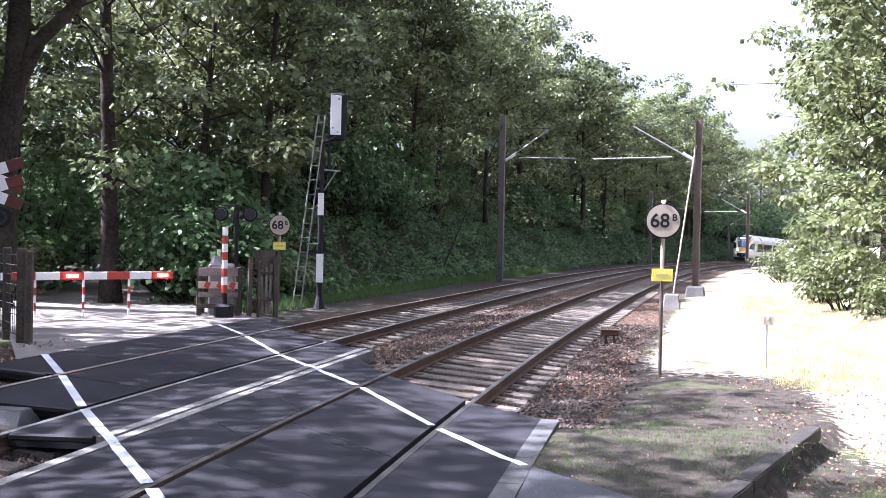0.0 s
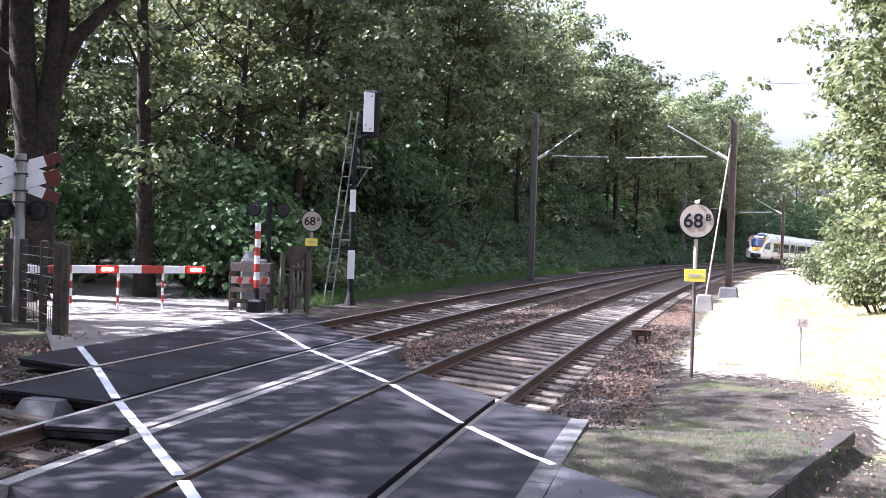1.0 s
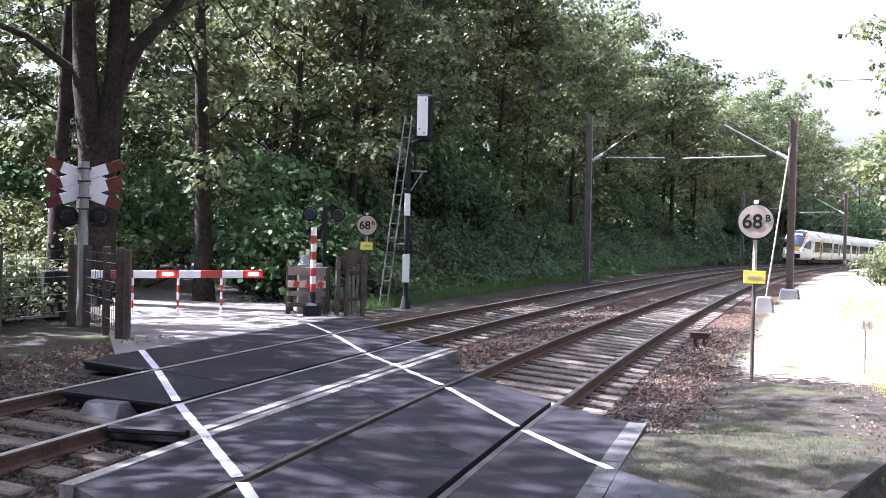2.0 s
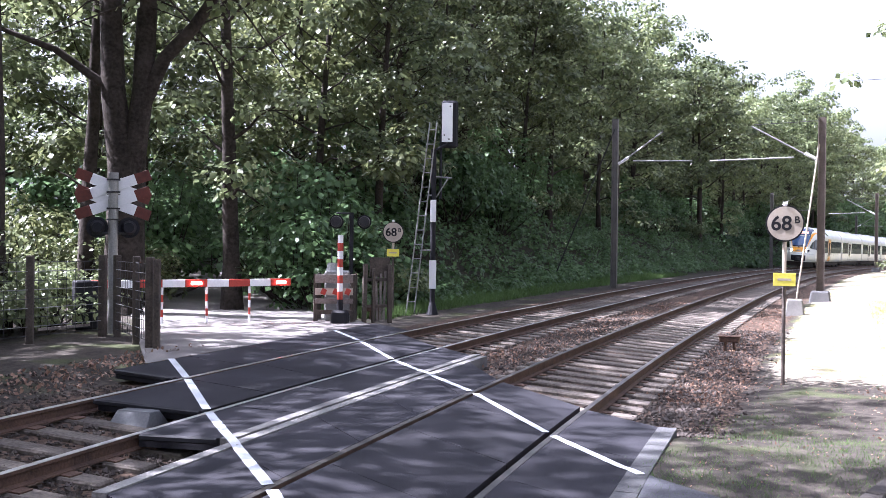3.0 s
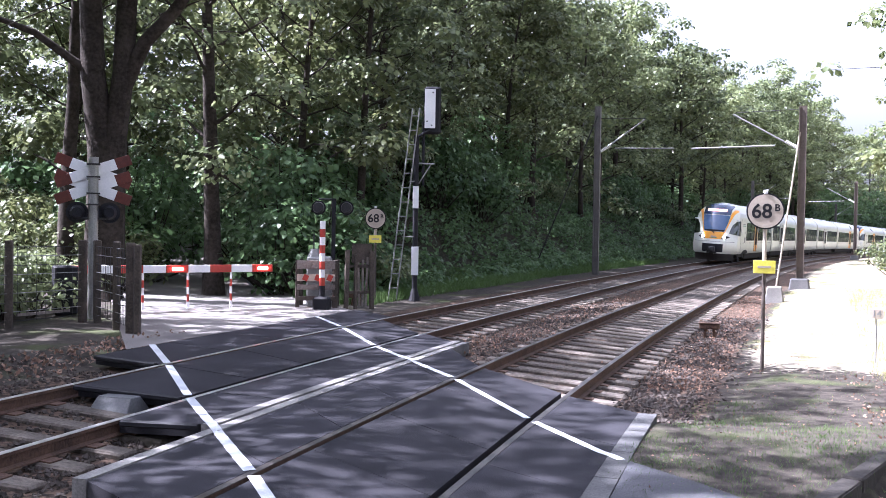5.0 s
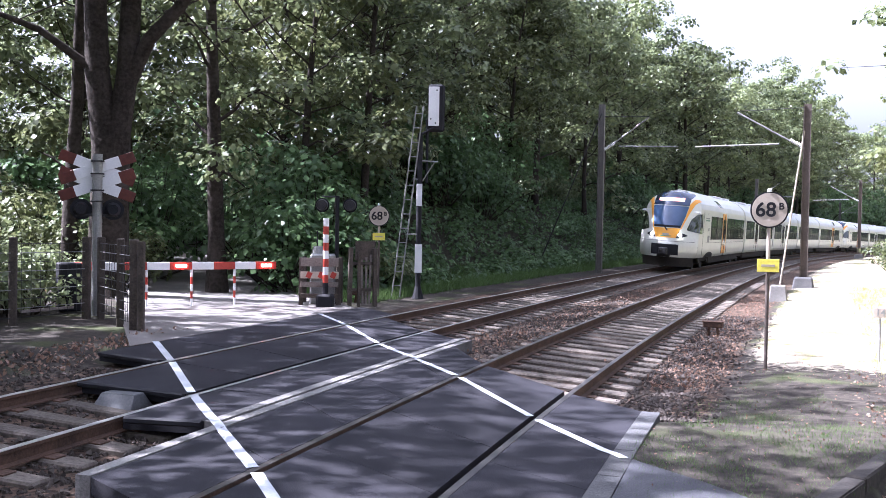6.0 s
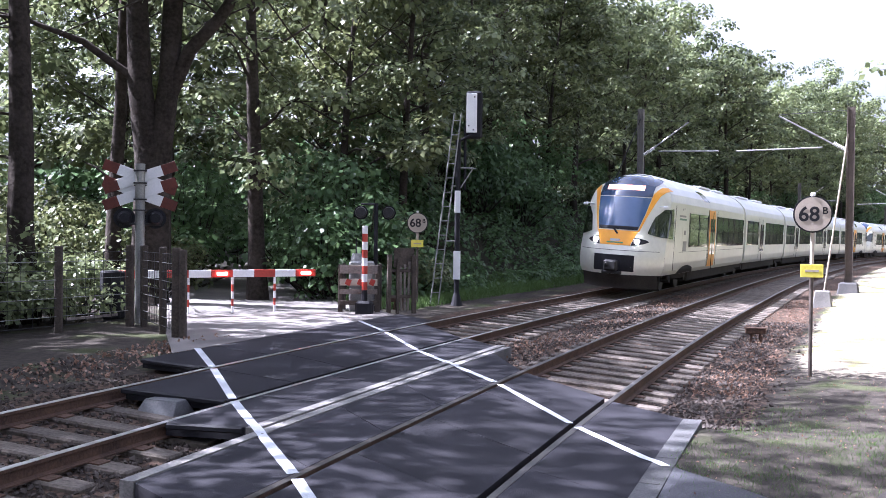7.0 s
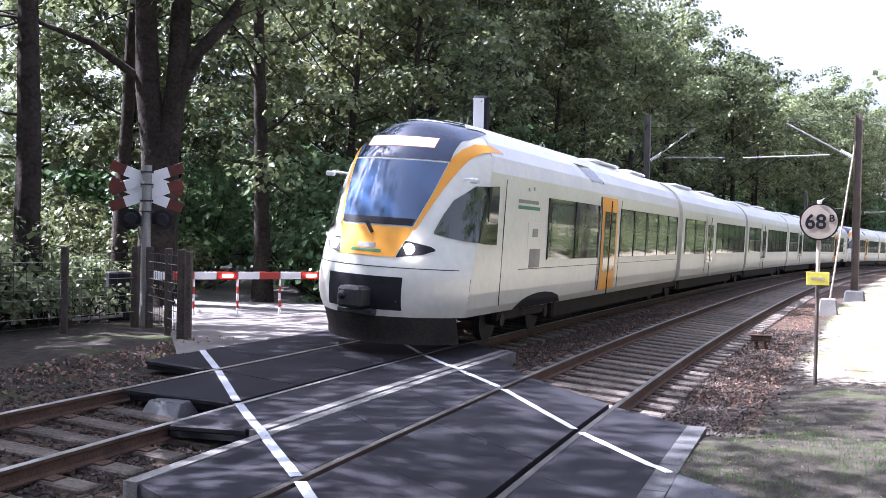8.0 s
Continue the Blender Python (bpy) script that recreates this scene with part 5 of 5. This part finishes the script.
def windows_and_doors(car, wins, doors, paint):
    for side in (-1, 1):
        for a, b in wins:
            w = side_patch("window", [(d, 1.58) for d in span(a, b, 6)], [(d, 2.88) for d in span(a, b, 6)], side, GREENERY_GLASS, car, 0.008, False)
            n = max(1, round((b - a) / 1.7))
            for i in range(n):
                x0, x1 = a + (b - a) * i / n + 0.22, a + (b - a) * (i + 1) / n - 0.22
                # paler inset imitates the opposite window's light seen through the car
                side_patch("pane", [(d, 1.74) for d in span(x0, x1, 3)], [(d, 2.74) for d in span(x0, x1, 3)], side, LIT_PANE, w, 0.013, False)
            for i in range(n + 1):
                x = a + (b - a) * i / n
                bm = nb()
                for z0, z1 in ((1.58, 2.2), (2.2, 2.88)):
                    xx = (half_width(z0) + half_width(z1)) / 2
                    box(bm, (side * (xx + 0.012), -min(max(x, a + 0.03), b - 0.03), (z0 + z1) / 2), (0.014, 0.06, z1 - z0))
                part("pane_joint", bm, BLACK, w)
        for a, b in doors:
            door = side_patch("door", [(d, 0.78) for d in span(a, b, 4)], [(d, 3.12) for d in span(a, b, 4)], side, paint, car, 0.012, False)
            side_patch("door_edge", [(a - 0.12, 0.80), (a - 0.03, 0.80)], [(a - 0.12, 3.12), (a - 0.03, 3.12)], side, DARKSTEEL, door, 0.014, False)
            for c in (a + 0.2, (a + b) / 2 + 0.08):
                side_patch("door_window", [(d, 1.25) for d in span(c, c + (b - a) / 2 - 0.28, 3)], [(d, 2.75) for d in span(c, c + (b - a) / 2 - 0.28, 3)], side, GREENERY_GLASS, door, 0.020, False)
            bm = nb()
            box(bm, (side * 1.442, -(a + b) / 2, 1.85), (0.02, 0.03, 2.4))
            part("door_gap", bm, BLACK, door)


def bogie(car, d):
    bm = nb()
    for side in (-1, 1):
        box(bm, (side * 1.02, -d, 0.52), (0.16, 3.0, 0.22), bevel=0.04)
        box(bm, (side * 1.05, -d, 0.72), (0.22, 0.8, 0.3), bevel=0.05)
    box(bm, (0, -d, 0.6), (1.9, 0.6, 0.25), bevel=0.04)
    b = part("bogie", bm, UNDER, car)
    for dy in (-1.3, 1.3):
        bm = nb()
        rod(bm, (-0.7, -d + dy, 0.43), (0.7, -d + dy, 0.43), 0.09)
        for side in (-1, 1):
            rod(bm, (side * 0.68, -d + dy, 0.43), (side * 0.82, -d + dy, 0.43), 0.43, seg=24)
            rod(bm, (side * 0.82, -d + dy, 0.43), (side * 1.12, -d + dy, 0.43), 0.12, seg=12)
        part("wheelset", bm, DARKSTEEL, b)


def underframe(car, a, b):
    bm = nb()
    box(bm, (0, -(a + b) / 2, 0.55), (2.2, b - a, 0.62), bevel=0.05)
    part("underframe", bm, UNDER, car)


def roof_kit(car, spots):
    for d, ln, w, h in spots:
        bm = box(nb(), (0, -d, 4.2 + h / 2 - 0.06), (w, ln, h), bevel=0.06)
        part("roof_unit", bm, ROOFGREY, car)


END, MID = 19.5, 15.5


def end_car():
    car = tagged(new("train_car"), "silver regional train cab car with orange nose panel and doors", "train car", "cars of the train")
    body_shell(car, 0, END - 0.25, True)
    zs = sorted(set(span(0.66, 4.22, 28)))
    rows = []
    for z in zs:
        w = half_width(z)
        rows.append([(w * u, -nose_depth(z, u), z) for u in [math.sin(a) for a in span(-math.pi / 2, math.pi / 2, 44)]])
    grid_mesh("nose", rows, SILVER, car)
    sw = lambda z: float(np.interp(z, [2.1, 2.69, 3.28], [0.64, 0.78, 0.87]))
    rim = lambda z: float(np.interp(z, [2.06, 2.85, 3.34], [0.69, 0.92, 1.08]))
    screen = nose_patch("windscreen", span(2.12, 3.27, 9), lambda z: -sw(z), sw, SKY_SCREEN, car, 0.012)
    nose_patch("cab_desk", span(2.12, 2.24, 2), lambda z: -sw(z) + 0.02, lambda z: sw(z) - 0.02, BLACK, screen, 0.016)
    head = lambda z: min(0.88, 0.88 * half_width(z))
    top = nose_patch("upper_glass", span(3.30, 4.14, 9), lambda z: -head(z), head, SKY_GLASS, car, 0.012)
    # glows to imitate the panel's reflection of the sky
    nose_patch("destination_display", span(3.52, 3.70, 2), lambda z: -0.62, lambda z: 0.62, PANEL_GLOW, top, 0.022)
    nose_patch("orange_panel", span(1.60, 2.09, 6), lambda z: -0.49 - 0.17 * ease(1.55, 2.12, z), lambda z: 0.49 + 0.17 * ease(1.55, 2.12, z), AMBER, car, 0.010)
    nose_patch("bonnet_emblem", span(1.72, 1.80, 2), lambda z: -0.16, lambda z: 0.16, GREYSTEEL, car, 0.014)
    for side in (-1, 1):
        nose_patch("orange_stripe", span(2.06, 3.34, 12), lambda z: side * (sw(z) + 0.012), lambda z: side * rim(z), AMBER, car, 0.010, 4)
        lamp = nose_patch("headlight", span(1.60, 1.86, 8), lambda z: side * (0.51 + 0.3 * (z - 1.6)), lambda z: side * float(np.interp(z, [1.60, 1.66, 1.74, 1.80, 1.86], [0.55, 0.86, 1.02, 0.92, 0.64])), BLACK, car, 0.014, 8)
        bm = nb()
        q = Vector((side * 0.675, -nose_depth(1.745, 0.675 / half_width(1.745)) + 0.05, 1.745))
        rod(bm, q + Vector((0, -0.03, 0)), q + Vector((0, 0.012, 0)), 0.085, seg=16)
        part("lens", bm, LAMP, lamp)
        win = side_patch("cab_window", [(0.66, 2.02), (0.85, 1.965), (1.09, 1.92), (1.6, 1.88), (2.16, 1.87)], [(0.67, 2.06), (0.86, 2.36), (1.06, 2.62), (1.48, 2.90), (2.20, 2.95)], side, GREENERY_GLASS, car, 0.022)
        part("window_post", box(nb(), (side * 1.425, -1.72, 2.40), (0.03, 0.05, 0.98)), BLACK, win)
        bm = nb()
        rod(bm, (side * 1.10, -1.34, 3.0), (side * 1.34, -1.18, 3.02), 0.022)
        box(bm, (side * 1.36, -1.16, 2.98), (0.16, 0.10, 0.09), bevel=0.02)
        part("mirror", bm, ROOFGREY, car)
        bm = nb()
        for z in (1.42,):
            box(bm, (side * 1.434, -11.2, z), (0.006, 15.6, 0.012))
        part("body_seam", bm, DARKSTEEL, car)
        hatch = part("side_hatch", box(nb(), (side * 1.422, -4.28, 1.86), (0.016, 0.92, 0.94), bevel=0.006), SILVER, car)
        for d, z, wide, tall in ((4.22, 2.12, 0.30, 0.17), (4.28, 1.62, 0.62, 0.36)):
            part("grille", box(nb(), (side * 1.431, -d, z), (0.012, wide, tall)), GREYSTEEL, hatch)
    for side in (-1, 1):
        low = [(1.47, 3.33), (1.62, 3.42), (1.85, 3.52), (2.15, 3.57), (2.45, 3.585), (2.72, 3.585)]
        high = [(1.23, 3.33), (1.33, 3.43), (1.52, 3.55), (1.85, 3.68), (2.25, 3.70), (2.75, 3.60)]
        side_patch("orange_arc", low, high, side, AMBER, car, 0.014)
        # dark cowl that runs back from the upper glass
        side_patch("roof_cowl", [(1.27, 3.54), (1.62, 3.70), (1.98, 3.80), (2.4, 3.90), (2.8, 3.97)], [(1.30, 3.60), (1.60, 3.86), (1.95, 3.98), (2.35, 4.02), (2.8, 4.02)], side, SKY_GLASS, car, 0.012)
    nose_patch("green_mark", (1.66, 1.70), lambda z: -0.27, lambda z: 0.27, GREENMARK, car, 0.016)
    for side in (-1, 1):
        for z, a, b, mat in ((2.58, 3.2, 4.45, GREENMARK), (2.70, 3.2, 4.35, GREYSTEEL), (2.95, 3.75, 3.85, GREYSTEEL), (2.98, 4.05, 4.15, GREYSTEEL)):
            side_patch("side_mark", [(a, z), (b, z)], [(a, z + 0.07), (b, z + 0.07)], side, mat, car, 0.008, False, 1)
        for d in (2.50, 8.95, 11.0):
            part("panel_gap", box(nb(), (side * 1.428, -d, 1.95), (0.012, 0.012, 2.3)), DARKSTEEL, car)
    nose_patch("bumper_recess", span(0.76, 1.29, 5), lambda z: -0.66, lambda z: 0.66, BLACK, car, 0.008)
    nose_patch("lower_skirt", span(0.22, 0.70, 5), lambda z: -1.25, lambda z: 1.25, UNDER, car, -0.04)
    nose_patch("nose_seam", (1.43, 1.445), lambda z: -1.3, lambda z: 1.3, DARKSTEEL, car, 0.006, 16)
    bm = box(nb(), (0, 0.12, 0.95), (0.42, 0.45, 0.34), bevel=0.05)
    rod(bm, (0.1, 0.30, 0.98), (0.1, 0.42, 0.98), 0.10, 0.03)
    box(bm, (0, 0.02, 0.72), (0.62, 0.2, 0.10), bevel=0.02)
    part("coupler", bm, DARKSTEEL, car)
    bm = nb()
    rod(bm, (-0.05, -nose_depth(1.98) + 0.03, 1.98), (0.10, -nose_depth(2.16) + 0.04, 2.16), 0.030)
    part("wiper", bm, BLACK, car)
    windows_and_doors(car, ((5.0, 8.9), (11.0, 18.9)), ((9.2, 10.7),), AMBER)
    side_patch("roof_window", [(8.4, 3.45), (9.6, 3.45)], [(7.8, 3.85), (9.0, 3.85)], 1, GREENERY_GLASS, car, 0.01, False)
    side_patch("roof_window", [(8.4, 3.45), (9.6, 3.45)], [(7.8, 3.85), (9.0, 3.85)], -1, GREENERY_GLASS, car, 0.01, False)
    # flat black patch in place of the arch's opening and its shade
    for side in (-1, 1):
        side_patch("wheel_arch", [(d, 0.665) for d in span(3.45, 6.35, 10)], [(d, 0.68 + 0.26 * math.sin(math.pi * (d - 3.45) / 2.9) ** 0.5) for d in span(3.45, 6.35, 10)], side, BLACK, car, 0.008, False)
    bogie(car, 4.9), underframe(car, 6.8, END - 0.6)
    roof_kit(car, ((12.5, 2.6, 1.2, 0.10), (16.5, 2.0, 1.1, 0.12)))
    settle_height(car)
    return car


def middle_car():
    car = tagged(new("train_car"), "silver regional train middle car with dark window band", "train car", "cars of the train")
    body_shell(car, 0.25, MID - 0.25, False)
    windows_and_doors(car, ((0.7, 4.4), (7.0, 14.8)), ((4.8, 6.5),), SILVER)
    bogie(car, 0.0), underframe(car, 1.9, MID - 1.9)
    bm = box(nb(), (0, 0, 2.1), (2.3, 0.56, 3.0), bevel=0.03)
    part("gangway_bellows", bm, UNDER, car)
    roof_kit(car, ((4.0, 3.0, 1.2, 0.12), (9.5, 2.6, 1.1, 0.14)))
    settle_height(car)
    return car


SPEED, NOSE_AT_END = 16.9, 2.53


def far_point(s):
    return line(s, FAR, FAR_UP)


def car_pose(s_front, length):
    """The pose of a car whose front end is at s_front, its two ends held to the far track."""
    a, b = far_point(s_front), far_point(s_front + length)
    fwd = (a - b).normalized()
    h = heading(s_front + length / 2)
    right_of_line = Vector((math.cos(h), -math.sin(h), 0))
    up = (Vector((0, 0, 1)) + right_of_line * (FAR_CANT / 0.7525)).normalized()
    x = fwd.cross(up).normalized()
    up = x.cross(fwd)
    return Matrix.Translation(a) @ Matrix((x, fwd, up)).transposed().to_4x4()


TRAIN = []
first_end, first_mid = end_car(), middle_car()
flip = Matrix.Rotation(math.pi, 4, "Z") @ Matrix.Translation((0, END, 0))
at = 0.0
plan = (("end", False), ("mid", False), ("mid", False), ("mid", False), ("end", True), ("end", False), ("mid", False), ("mid", False), ("mid", False))
seen = set()
for kind_of, turned in plan:
    proto = first_end if kind_of == "end" else first_mid
    car = proto if kind_of not in seen else copy_thing(proto, Matrix())
    seen.add(kind_of)
    TRAIN.append((car, at, END if kind_of == "end" else MID, turned))
    at += END if kind_of == "end" else MID
    if turned:
        at += 0.5


def motions():
    times = [i * 0.5 for i in range(17)]
    for car, behind, length, turned in TRAIN:
        rows = []
        for t in times:
            m = car_pose(NOSE_AT_END + SPEED * (8.0 - t) + behind, length)
            rows.append((t, m @ Matrix.Translation((0, -length, 0)) @ Matrix.Rotation(math.pi, 4, "Z") if turned else m))
        walk(car, rows)


motions()
